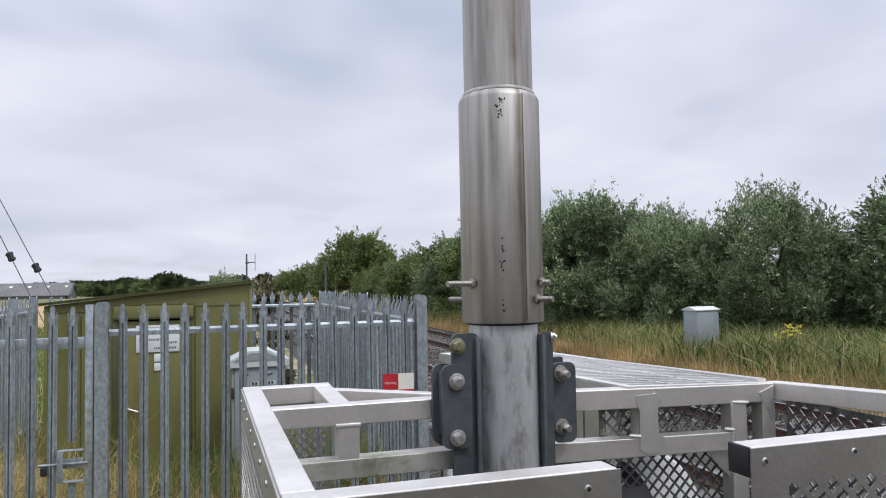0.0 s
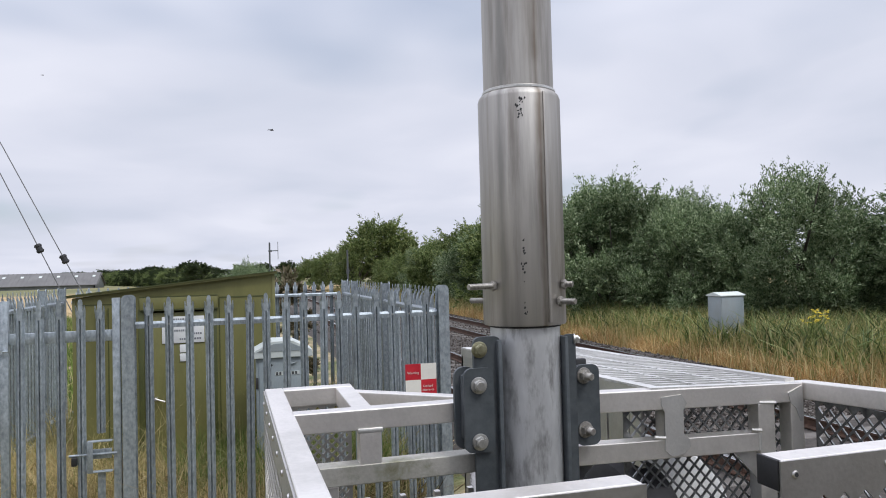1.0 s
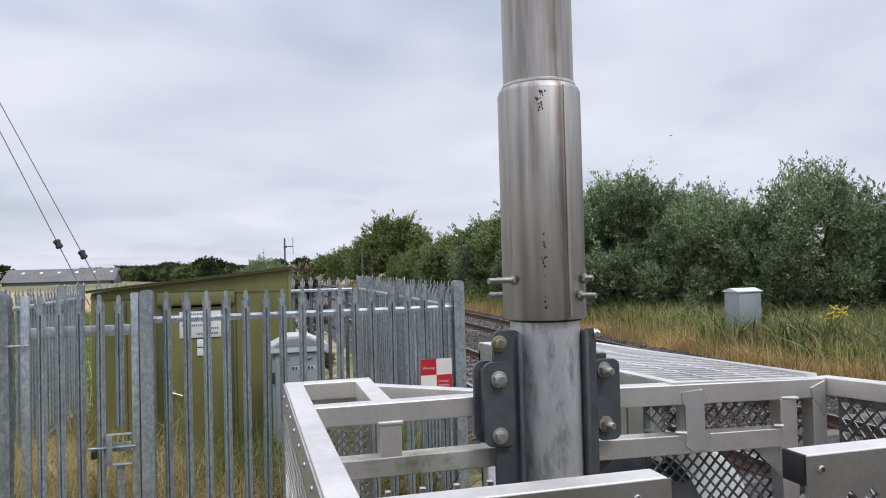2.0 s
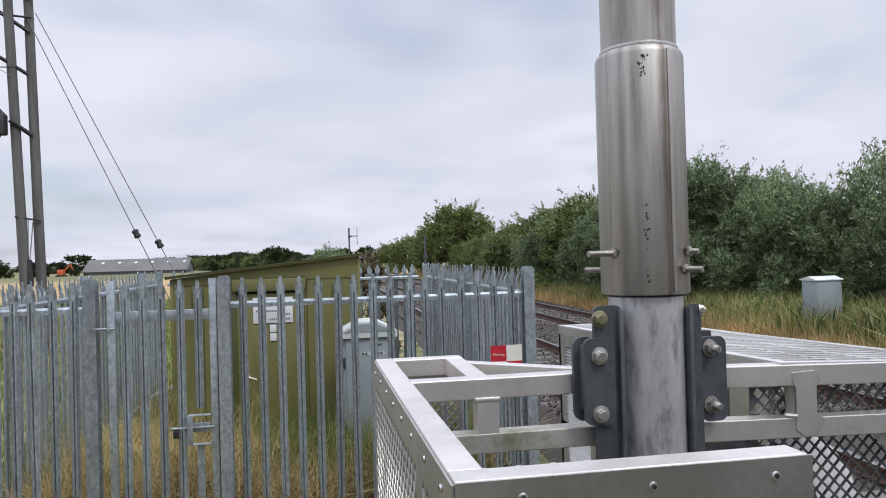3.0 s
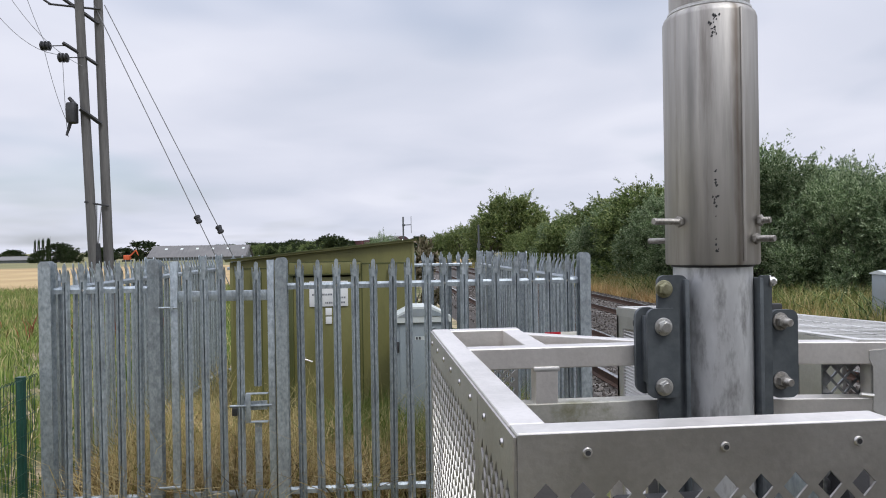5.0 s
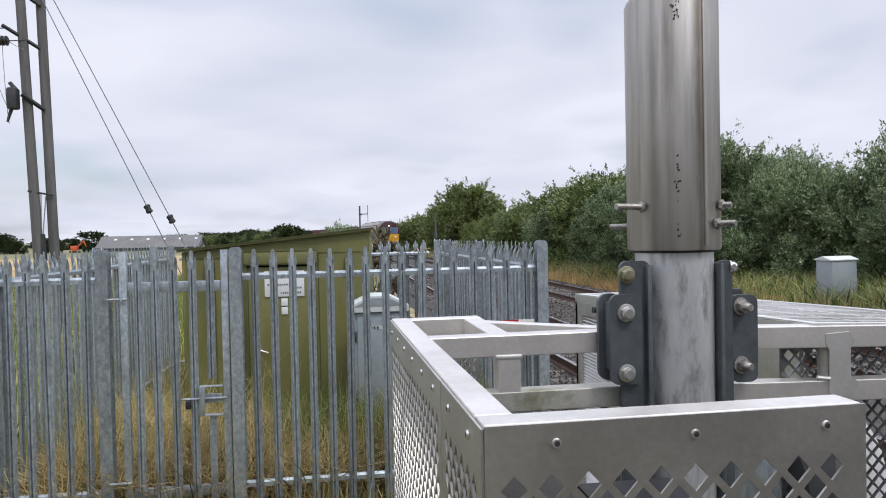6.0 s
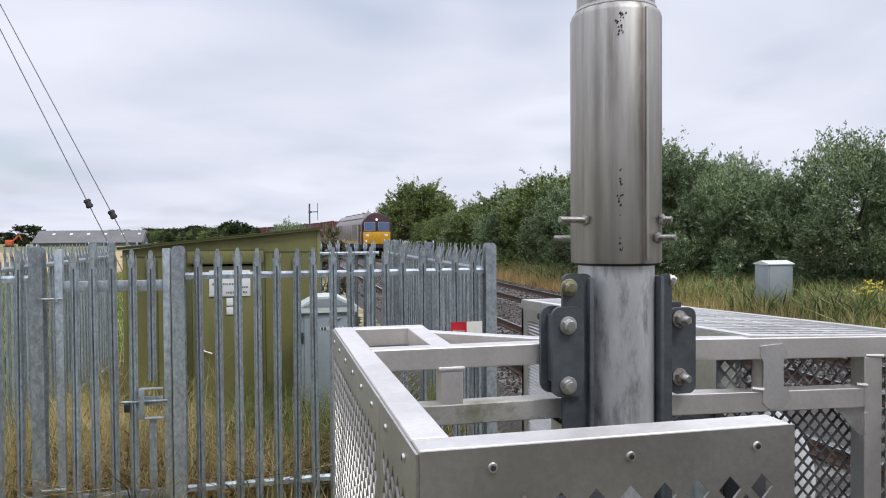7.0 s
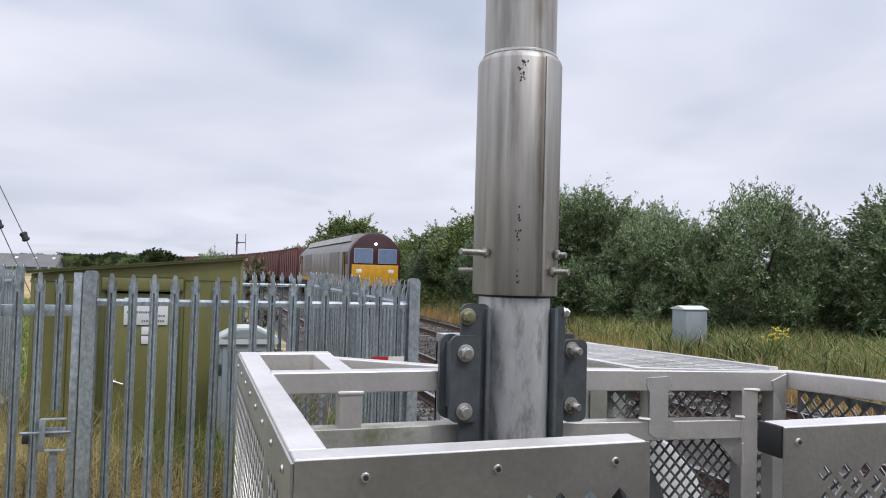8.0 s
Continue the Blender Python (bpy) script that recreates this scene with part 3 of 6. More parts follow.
LEFT_X, BACK_Y = -4.72, 6.7
GATE_X = (-3.82, -2.735)
palisade("palisade_fence", (GATE_X[1], 0), (0, 0), 0, "galvanised steel palisade fence panel with pointed pales beside the gate", [0, 2.735])
palisade("palisade_fence", (LEFT_X, 0), (GATE_X[0], 0), 0, "short galvanised steel palisade fence panel with pointed pales", [0, 0.90])
palisade("palisade_fence", (0, 0.1), (0, BACK_Y), 90, "galvanised palisade fence running back along the railway", [2.7, 5.4, 6.6])
palisade("palisade_fence", (LEFT_X, 0.1), (LEFT_X, BACK_Y), -90, "galvanised palisade fence running back beside the field", [2.7, 5.4, 6.6])
palisade("palisade_fence", (LEFT_X + 0.1, BACK_Y), (-0.1, BACK_Y), 180, "galvanised palisade fence closing the back of the compound", [2.3])


def build_gate():
    x0, x1 = GATE_X
    g = thing("palisade_gate", (x0, 0, 0), "closed galvanised steel palisade gate with slide latch and padlock", "gate")
    part("stile", box(x0 + 0.13, x0 + 0.19, -0.02, 0.03, 0.08, 2.38, 0.002), GALV, g)
    part("stile", box(x1 - 0.125, x1 - 0.065, -0.02, 0.03, 0.08, 2.38, 0.002), GALV, g)
    for z in (0.30, 2.07):
        part("gate_rail", box(x0 + 0.19, x1 - 0.125, 0.005, 0.05, z - 0.045, z + 0.045, 0.003), GALV, g)
    xs = [x0 + 0.268 + 0.149 * i for i in range(4)]
    for x in xs:
        add_pale(g, x, -0.012, 0.05, 0)
    xl = xs[-1] + 0.149
    short_up = pale_mesh(1.10)
    low = finish("pale", box(-0.03, 0.03, -0.01, 0.0, 0, 0.9, 0.002), GALV)
    add_pale(g, xl, -0.012, 1.27, 0, short_up)
    add_pale(g, xl, -0.012, 0.05, 0, low)
    lt = part("latch_frame", box(xl - 0.10, xl + 0.09, -0.06, 0.0, 1.205, 1.213, 0.001), GALV, g, "slide latch housing")
    box_b = box(xl - 0.10, xl + 0.09, -0.06, 0.0, 0.957, 0.965, 0.001)
    box(xl - 0.10, xl - 0.055, -0.062, -0.054, 0.957, 1.213, 0.001, box_b)
    part("latch_frame", box_b, GALV, g)
    part("slide_bolt", rod((xl - 0.24, -0.02, 1.10), (xl + 0.12, -0.02, 1.10), 0.012, n=12), GALV, g)
    part("bolt_plate", box(xl - 0.07, xl + 0.08, -0.012, -0.004, 1.06, 1.14, 0.002), GALV, g)
    part("padlock", box(xl - 0.22, xl - 0.175, -0.05, -0.02, 1.02, 1.09, 0.008), BLACK, g, "black padlock")
    for z in (1.98,):
        part("hinge", rod((x0 + 0.04, -0.05, z), (x0 + 0.20, -0.05, z), 0.010, n=12), GALV, g)
        part("hinge_pin", rod((x0 + 0.15, -0.05, z - 0.02), (x0 + 0.15, -0.05, z + 0.02), 0.014, n=12), GALV, g)
    part("hinge", rod((x0 + 0.02, -0.05, 0.42), (x0 + 0.20, -0.05, 0.42), 0.014, n=12), GALV, g)


build_gate()


# ---- equipment hut and cabinets ----
def build_hut():
    x0, x1, y0, y1, zb = -3.66, -1.44, 2.40, 5.3, 0.15
    zl, zr = 2.325, 2.545

    def top(x):
        return zl + (zr - zl) * (x - x0) / (x1 - x0)

    h = thing("equipment_hut", (-2.5, 2.4, 0), "olive green lineside equipment hut with sloping roof and door", "hut")
    part("plinth", box(x0 - 0.1, x1 + 0.1, y0 - 0.12, y1 + 0.1, -0.1, zb, 0.02), CONCRETE, h, "weathered concrete slab")
    dx0, dx1, dtop = -2.945, -2.143, 2.145
    t = 0.05
    # front wall round the doorway
    part("wall", prism([(x0, zb), (dx0, zb), (dx0, top(dx0)), (x0, top(x0))], "y", y0, y0 + t), OLIVE, h, smooth=False)
    part("wall", prism([(dx1, zb), (x1, zb), (x1, top(x1)), (dx1, top(dx1))], "y", y0, y0 + t), OLIVE, h, smooth=False)
    part("wall", prism([(dx0, dtop), (dx1, dtop), (dx1, top(dx1)), (dx0, top(dx0))], "y", y0, y0 + t), OLIVE, h, smooth=False)
    part("wall", prism([(x0, zb), (x1, zb), (x1, top(x1)), (x0, top(x0))], "y", y1 - t, y1), OLIVE, h, smooth=False)
    part("wall", box(x0, x0 + t, y0 + t, y1 - t, zb, zl), OLIVE, h, smooth=False)
    part("wall", box(x1 - t, x1, y0 + t, y1 - t, zb, zr), OLIVE, h, smooth=False)
    r = prism([(x0 - 0.05, top(x0) + 0.0), (x1 + 0.03, zr + 0.003), (x1 + 0.03, zr + 0.03), (x0 - 0.05, top(x0) + 0.028)], "y", y0 - 0.07, y1 + 0.06)
    roof = part("roof", r, OLIVE, h, smooth=False)
    part("drip_edge", prism([(x0 - 0.055, top(x0) + 0.022), (x1 + 0.035, zr + 0.025), (x1 + 0.035, zr + 0.036), (x0 - 0.055, top(x0) + 0.034)], "y", y0 - 0.085, y0 - 0.06), OLIVE_TRIM, roof, smooth=False)
    # panel joints: a band under the eaves, upright seams, a framed panel at each end
    for xa, xb, za in ((x0 + 0.09, dx0 - 0.06, 2.235), (dx1 + 0.06, x1 - 0.10, 2.275)):
        part("joint", box(xa, xb, y0 - 0.005, y0, za, za + 0.014), OLIVE_TRIM, h, smooth=False)
        for x in (xa, xb):
            part("joint", box(x - 0.006, x + 0.006, y0 - 0.005, y0, zb, za), OLIVE_TRIM, h, smooth=False)
    part("joint", box(-3.30, -3.288, y0 - 0.005, y0, zb, 2.2), OLIVE_TRIM, h, smooth=False)
    part("corner_strip", box(x1 - 0.03, x1 + 0.006, y0 - 0.01, y0 + 0.03, zb, zr - 0.01, 0.003), OLIVE, h)
    part("corner_strip", box(x0 - 0.006, x0 + 0.03, y0 - 0.01, y0 + 0.03, zb, zl - 0.005, 0.003), OLIVE, h)
    fr = box(dx0 - 0.03, dx0 + 0.03, y0 - 0.02, y0 + 0.04, zb, dtop + 0.03, 0.004)
    box(dx1 - 0.03, dx1 + 0.03, y0 - 0.02, y0 + 0.04, zb, dtop + 0.03, 0.004, fr)
    part("door_frame", fr, OLIVE_TRIM, h)
    part("door_header", box(dx0 - 0.012, dx1 + 0.045, y0 - 0.045, y0 - 0.001, dtop + 0.02, 2.305, 0.005), OLIVE, h, "boxed panel over the door")
    # dark strip paints the shadow the header throws on the door top
    part("drip_strip", box(dx0 - 0.012, dx1 + 0.045, y0 - 0.05, y0 - 0.001, dtop + 0.004, dtop + 0.018, 0.002), OLIVE_TRIM, h)
    part("header_seam", box(dx0 - 0.012, dx1 + 0.045, y0 - 0.047, y0 - 0.001, 2.307, 2.317), OLIVE_TRIM, h, smooth=False)
    d = part("door", box(dx0 + 0.03, dx1 - 0.03, y0 + 0.004, y0 + 0.04, zb + 0.02, dtop - 0.02, 0.004), OLIVE, h, "olive green steel door")
    part("handle", rod((dx0 + 0.14, y0 - 0.05, 1.14), (dx0 + 0.25, y0 - 0.05, 1.10), 0.011, n=12), ZINC, d, "steel lever handle")
    part("handle_rose", rod((dx0 + 0.15, y0 + 0.004, 1.137), (dx0 + 0.15, y0 - 0.055, 1.137), 0.02, n=14), ZINC, d)
    for x, z in ((-3.36, 2.10), (-1.72, 2.12)):
        part("vent_cover", box(x - 0.045, x + 0.045, y0 - 0.05, y0, z - 0.09, z + 0.09, 0.008), OLIVE, h)
    # boards on the door
    nb = part("notice", box(-2.722, -2.255, y0 - 0.012, y0 + 0.004, 1.765, 2.075, 0.002), WHITE, d, "white notice board with lines of lettering")
    for z, a, c in ((2.03, -2.60, -2.36), (1.90, -2.69, -2.42), (1.86, -2.40, -2.28), (1.80, -2.53, -2.29)):
        x = a
        while x < c - 0.02:
            w = random.uniform(0.012, 0.022)
            part("lettering", box(x, x + w, y0 - 0.0145, y0 - 0.0125, z, z + 0.022), FADED, nb, smooth=False)
            x += w + 0.008
    for z in (1.655, 1.55):
        p = part("notice", box(-2.53, -2.455, y0 - 0.01, y0 + 0.004, z, z + 0.09, 0.002), WHITE, d, "small white notice")


def build_location_cabinet():
    x0, x1, y0, y1 = -1.685, -1.12, 1.55, 1.95
    c = thing("location_cabinet", (-1.36, 1.75, 0), "grey steel lineside cabinet with pale pitched lid", "cabinet")
    part("plinth", box(x0 - 0.03, x1 + 0.03, y0 - 0.03, y1 + 0.03, -0.05, 0.14, 0.01), CONCRETE, c)
    part("body", box(x0, x1, y0, y1, 0.14, 1.70, 0.006), CABINET, c)
    dr = part("door", box(x0 + 0.03, x1 - 0.03, y0 - 0.016, y0, 0.2, 1.63, 0.005), CABINET, c)
    part("lock", rod((x0 + 0.16, y0 - 0.012, 1.55), (x0 + 0.16, y0 - 0.026, 1.55), 0.014, n=14), BLACK, dr, "black lock")
    part("hinge", box(x0 - 0.006, x0 + 0.02, y0 - 0.024, y0, 1.30, 1.42, 0.003), DARK_METAL, dr)
    part("hinge", box(x0 - 0.006, x0 + 0.02, y0 - 0.024, y0, 0.55, 0.67, 0.003), DARK_METAL, dr)
    plate = part("number_plate", box(x0 + 0.2, x0 + 0.46, y0 - 0.019, y0 - 0.015, 1.435, 1.475), CABINET_TOP, dr, smooth=False)
    for i in range(7):
        x = x0 + 0.21 + i * 0.034
        if i != 2:
            part("lettering", box(x, x + 0.02, y0 - 0.0215, y0 - 0.0195, 1.44, 1.47), INK, plate, smooth=False)
    part("handle", rod((x0 + 0.3, y0 - 0.03, 1.54), (x0 + 0.43, y0 - 0.03, 1.57), 0.008, n=10), CABINET, dr)
    mid = (x0 + x1) / 2
    lid = prism([(x0 - 0.04, 1.63), (x1 + 0.04, 1.63), (x1 + 0.04, 1.70), (mid + 0.11, 1.81), (mid - 0.11, 1.81), (x0 - 0.04, 1.70)], "y", y0 - 0.05, y1 + 0.05, bevel=0.004)
    part("lid", lid, CABINET_TOP, c, "pale grey pitched lid", smooth=False)
    gable = prism([(x0 + 0.01, 1.70), (x1 - 0.01, 1.70), (mid + 0.09, 1.785), (mid - 0.09, 1.785)], "y", y0 - 0.056, y0 - 0.049)
    part("gable", gable, CABINET, c, smooth=False)


def build_far_cabinet():
    c = thing("trackside_cabinet", (10.86, 10.2, 0.3), "small pale grey lineside cabinet in tall grass", "cabinet")
    b = box(-0.38, 0.38, -0.26, 0.26, 0.0, 1.16, 0.012)
    part("body", shift(b, 10.86, 10.2, 0.45, 2), CABINET, c)
    part("door", shift(box(-0.35, 0.35, -0.275, -0.26, 0.06, 1.12, 0.006), 10.86, 10.2, 0.45, 2), CABINET, c)
    lid = prism([(-0.30, 1.16), (0.30, 1.16), (0.30, 1.19), (0.0, 1.27), (-0.30, 1.19)], "x", -0.41, 0.41, bevel=0.004)
    part("lid", shift(lid, 10.86, 10.2, 0.45, 2), CABINET_TOP, c, smooth=False)
    part("plinth", shift(box(-0.36, 0.36, -0.3, 0.3, -0.3, 0.03, 0.01), 10.86, 10.2, 0.45, 2), CONCRETE, c)
    part("label_plate", shift(box(-0.33, -0.18, -0.285, -0.262, 0.1, 0.2, 0.002), 10.86, 10.2, 0.45, 2), WHITE, c, "small white plate")


def shift(b, x, y, z, turn=0.0):
    b.transform(Matrix.Translation((x, y, z)) @ pose(0, 0, 0, 0, 0, turn))
    return b


def text_mesh(words, size, m, material, parent, name="lettering"):
    cu = bpy.data.curves.new(name, "FONT")
    cu.body, cu.size, cu.extrude = words, size, 0.0008
    tmp = bpy.data.objects.new(name, cu)
    scene.collection.objects.link(tmp)
    bpy.context.view_layer.update()
    me = bpy.data.meshes.new_from_object(tmp.evaluated_get(bpy.context.evaluated_depsgraph_get()))
    bpy.data.objects.remove(tmp)
    b = bmesh.new()
    b.from_mesh(me)
    bpy.data.meshes.remove(me)
    b.transform(m)
    return part(name, b, material, parent, smooth=False)


def build_warning_sign():
    x0, x1, z0, z1, y = -0.38, -0.085, 1.383, 1.678, -0.035
    xm, zm = (x0 + x1) / 2, (z0 + z1) / 2
    s = thing("warning_sign", (xm, y, z0), "red and white chequered limited clearance warning sign on the fence", "sign")
    part("backing", box(x0, x1, y, y + 0.004, z0, z1), CABINET, s, smooth=False)
    tl = part("panel", box(x0, xm, y - 0.003, y - 0.0001, zm, z1), RED, s, "red quarter", smooth=False)
    part("panel", box(xm, x1, y - 0.003, y - 0.0001, zm, z1), CREAM, s, "white quarter", smooth=False)
    part("panel", box(x0, xm, y - 0.003, y - 0.0001, z0, zm), CREAM, s, "white quarter", smooth=False)
    br = part("panel", box(xm, x1, y - 0.003, y - 0.0001, z0, zm), RED, s, "red quarter", smooth=False)
    text_mesh("Warning", 0.032, Matrix.Translation((x0 + 0.016, y - 0.005, zm + 0.055)) @ pose(0, 0, 0, 90), CREAM, tl)
    text_mesh("Limited", 0.032, Matrix.Translation((xm + 0.016, y - 0.005, zm - 0.07)) @ pose(0, 0, 0, 90), CREAM, br)
    text_mesh("clearance", 0.030, Matrix.Translation((xm + 0.010, y - 0.005, zm - 0.105)) @ pose(0, 0, 0, 90), CREAM, br)
    for x in (x0 + 0.07, x1 - 0.07):
        part("clip", box(x - 0.02, x + 0.02, y + 0.004, y + 0.03, z1 - 0.09, z1 - 0.05, 0.002), GALV, s)


build_hut()
build_location_cabinet()
build_far_cabinet()
build_warning_sign()

# ---- mast and its brackets ----
MX, MY = -1.2020, -5.012
TUBE_R, SLEEVE_R = 0.078, 0.0915


STUD = surface("dull_stud_steel", (0.20, 0.185, 0.165), (0.44, 0.42, 0.385), 70, 0.45, 0.8, 0.2, 200)


def hexbolt(p, d, parent, r=0.017, head=0.014, washer=True, thread=0.0, material=None, label=""):
    p, d = Vector(p), Vector(d).normalized()
    b = bmesh.new()
    if washer:
        rod(p, p + d * 0.004, r * 1.32, n=24, bm=b, bevel=0.001)
    rod(p + d * 0.004, p + d * (0.004 + head), r, n=6, bm=b, bevel=0.002)
    rod(p + d * (0.004 + head - 0.001), p + d * (0.0055 + head), r * 0.72, r * 0.66, n=20, bm=b)
    if thread:
        n = int(thread / 0.003)
        for i in range(n):
            a = p + d * (0.004 + head + i * 0.003)
            rod(a, a + d * 0.0015, r * 0.5, r * 0.58, n=14, bm=b)
            rod(a + d * 0.0015, a + d * 0.003, r * 0.58, r * 0.5, n=14, bm=b)
    return part("bolt", b, material or ZINC, parent, label)


def build_mast():
    m = thing("mast", (MX, MY, 0.9), "tall galvanised steel mast with thicker joining sleeve", "mast")
    up = lathe(MX, MY, [(TUBE_R, 2.90), (TUBE_R, 7.0)])
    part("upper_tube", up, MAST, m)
    lo = lathe(MX, MY, [(TUBE_R - 0.001, 1.2), (TUBE_R - 0.001, 2.5)])
    part("lower_tube", lo, MAST_LOW, m, "dull grey lower tube")
    sl = lathe(MX, MY, [(TUBE_R, 2.427), (SLEEVE_R - 0.002, 2.4265), (SLEEVE_R, 2.4295), (SLEEVE_R, 2.920), (SLEEVE_R - 0.003, 2.929), (TUBE_R + 0.001, 2.938)])
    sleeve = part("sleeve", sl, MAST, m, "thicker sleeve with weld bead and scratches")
    # thin dark ring stands for the shadow below the sleeve
    part("joint_gap", lathe(MX, MY, [(TUBE_R, 2.4215), (TUBE_R + 0.0025, 2.422), (TUBE_R + 0.0025, 2.4268), (TUBE_R, 2.427)]), DARK_METAL, sleeve, "dark ring painting the shade under the sleeve")
    weld = lathe(MX, MY, [(TUBE_R + 0.0005, 2.934), (TUBE_R + 0.004, 2.937), (TUBE_R + 0.004, 2.941), (TUBE_R + 0.0005, 2.944)])
    part("weld_bead", weld, ZINC, sleeve)
    # seam down the sleeve
    a = radians(-76)
    d = Vector((math.cos(a), math.sin(a), 0))
    seam = box(-0.0035, 0.0035, -0.003, 0.002, 2.434, 2.925, 0.001)
    seam.transform(Matrix.Translation(Vector((MX, MY, 0)) + d * SLEEVE_R) @ pose(0, 0, 0, 0, 0, math.degrees(a) + 90))
    part("seam", seam, MAST, sleeve, "raised weld seam")
    # black scuffs as thin flakes on the sleeve
    rng = random.Random(4)
    scuff = bmesh.new()
    for z0, z1, n in ((2.868, 2.912, 22), (2.578, 2.612, 10), (2.52, 2.562, 9), (2.452, 2.478, 5)):
        for i in range(n):
            z = rng.uniform(z0, z1)
            a = radians(-111) + rng.gauss(0, 0.05 if n > 10 else 0.02)
            w, hh = rng.uniform(0.002, 0.006), rng.uniform(0.002, 0.007)
            r = SLEEVE_R + 0.0004
            c = Vector((MX + r * math.cos(a), MY + r * math.sin(a), z))
            tang = Vector((-math.sin(a), math.cos(a), 0))
            q = [c + tang * (sx * w * 0.5) + Vector((0, 0, sz * hh * 0.5)) for sx, sz in ((-1, -0.4), (0.2, -1), (1, 0.3), (-0.1, 1))]
            scuff.faces.new([scuff.verts.new(p) for p in q])
    tagged(part("scuff", scuff, DARK_METAL, sleeve, smooth=False), "black scuff marks", "", "", "stuff")
    # clamping studs through the sleeve
    for dx, dy, z, ln in ((-0.90, -0.43, 2.513, 0.066), (-0.58, 0.81, 2.476, 0.045), (0.64, -0.77, 2.513, 0.018), (0.50, -0.87, 2.477, 0.034)):
        d = Vector((dx, dy, 0)).normalized()
        p = Vector((MX, MY, z)) + d * (SLEEVE_R - 0.002)
        hexbolt(p, d, sleeve, 0.0112, 0.009, False, ln, STUD)
    # steel angles either side, with bolted lugs
    yf = -5.075
    lb = prism(rounded(-1.350, -1.290, 1.75, 2.408, 0.014), "y", yf, yf + 0.01)
    left = part("bracket", lb, GALV_DARK, m, "dark grey bolted steel bracket", smooth=False)
    part("bracket_web", box(-1.300, -1.290, yf - 0.012, -4.99, 1.75, 2.400, 0.003), GALV_DARK, left)
    part("lug", prism(rounded(-1.376, -1.312, 2.172, 2.345, 0.016), "y", yf - 0.012, yf - 0.002), GALV_DARK, left, smooth=False)
    part("lug", prism(rounded(-1.388, -1.34, 2.175, 2.345, 0.02), "y", yf + 0.02, yf + 0.03), GALV_DARK, left, smooth=False)
    part("lug_spacer", box(-1.376, -1.355, yf, yf + 0.02, 2.20, 2.33, 0.002), GALV_DARK, left)
    for x, z in ((-1.345, 2.31), (-1.345, 2.194)):
        hexbolt((x, yf - 0.012, z), (0, -1, 0), left, 0.0132, 0.011, True)
    hexbolt((-1.338, yf, 2.382), (0, -1, 0), left, 0.0130, 0.011, True, 0, BRASSY, "yellowed zinc bolt")
    rb = prism(rounded(-1.139, -1.115, 1.75, 2.404, 0.007), "y", yf, yf + 0.01)
    right = part("bracket", rb, GALV_DARK, m, "dark grey bolted steel bracket", smooth=False)
    part("bracket_web", box(-1.142, -1.133, yf - 0.004, -4.99, 1.75, 2.40, 0.003), GALV_DARK, right)
    part("lug", prism(rounded(-1.115, -1.058, 2.160, 2.335, 0.016), "y", yf + 0.006, yf + 0.018), GALV_DARK, right, smooth=False)
    part("lug", box(-1.112, -1.075, yf + 0.03, yf + 0.045, 2.30, 2.345, 0.003), DARK_METAL, right)
    for z in (2.312, 2.195):
        hexbolt((-1.096, yf + 0.006, z), (0.15, -1, 0), right, 0.0135, 0.012, True, 0.016, STUD)
    hexbolt((-1.118, yf + 0.006, 2.392), (1, -0.3, 0), right, 0.009, 0.008, True, 0.004)
    left.location.x += 0.006
    right.location.x += 0.004


build_mast()


# ---- aluminium cage round the mast ----
CX0, CX1, CY0, CY1, CT = -1.757, -0.445, -5.668, -4.688, 2.27
BAR = 0.042
SKEW = 0.0165
FX0 = CX0 + SKEW * (CY1 - CY0)


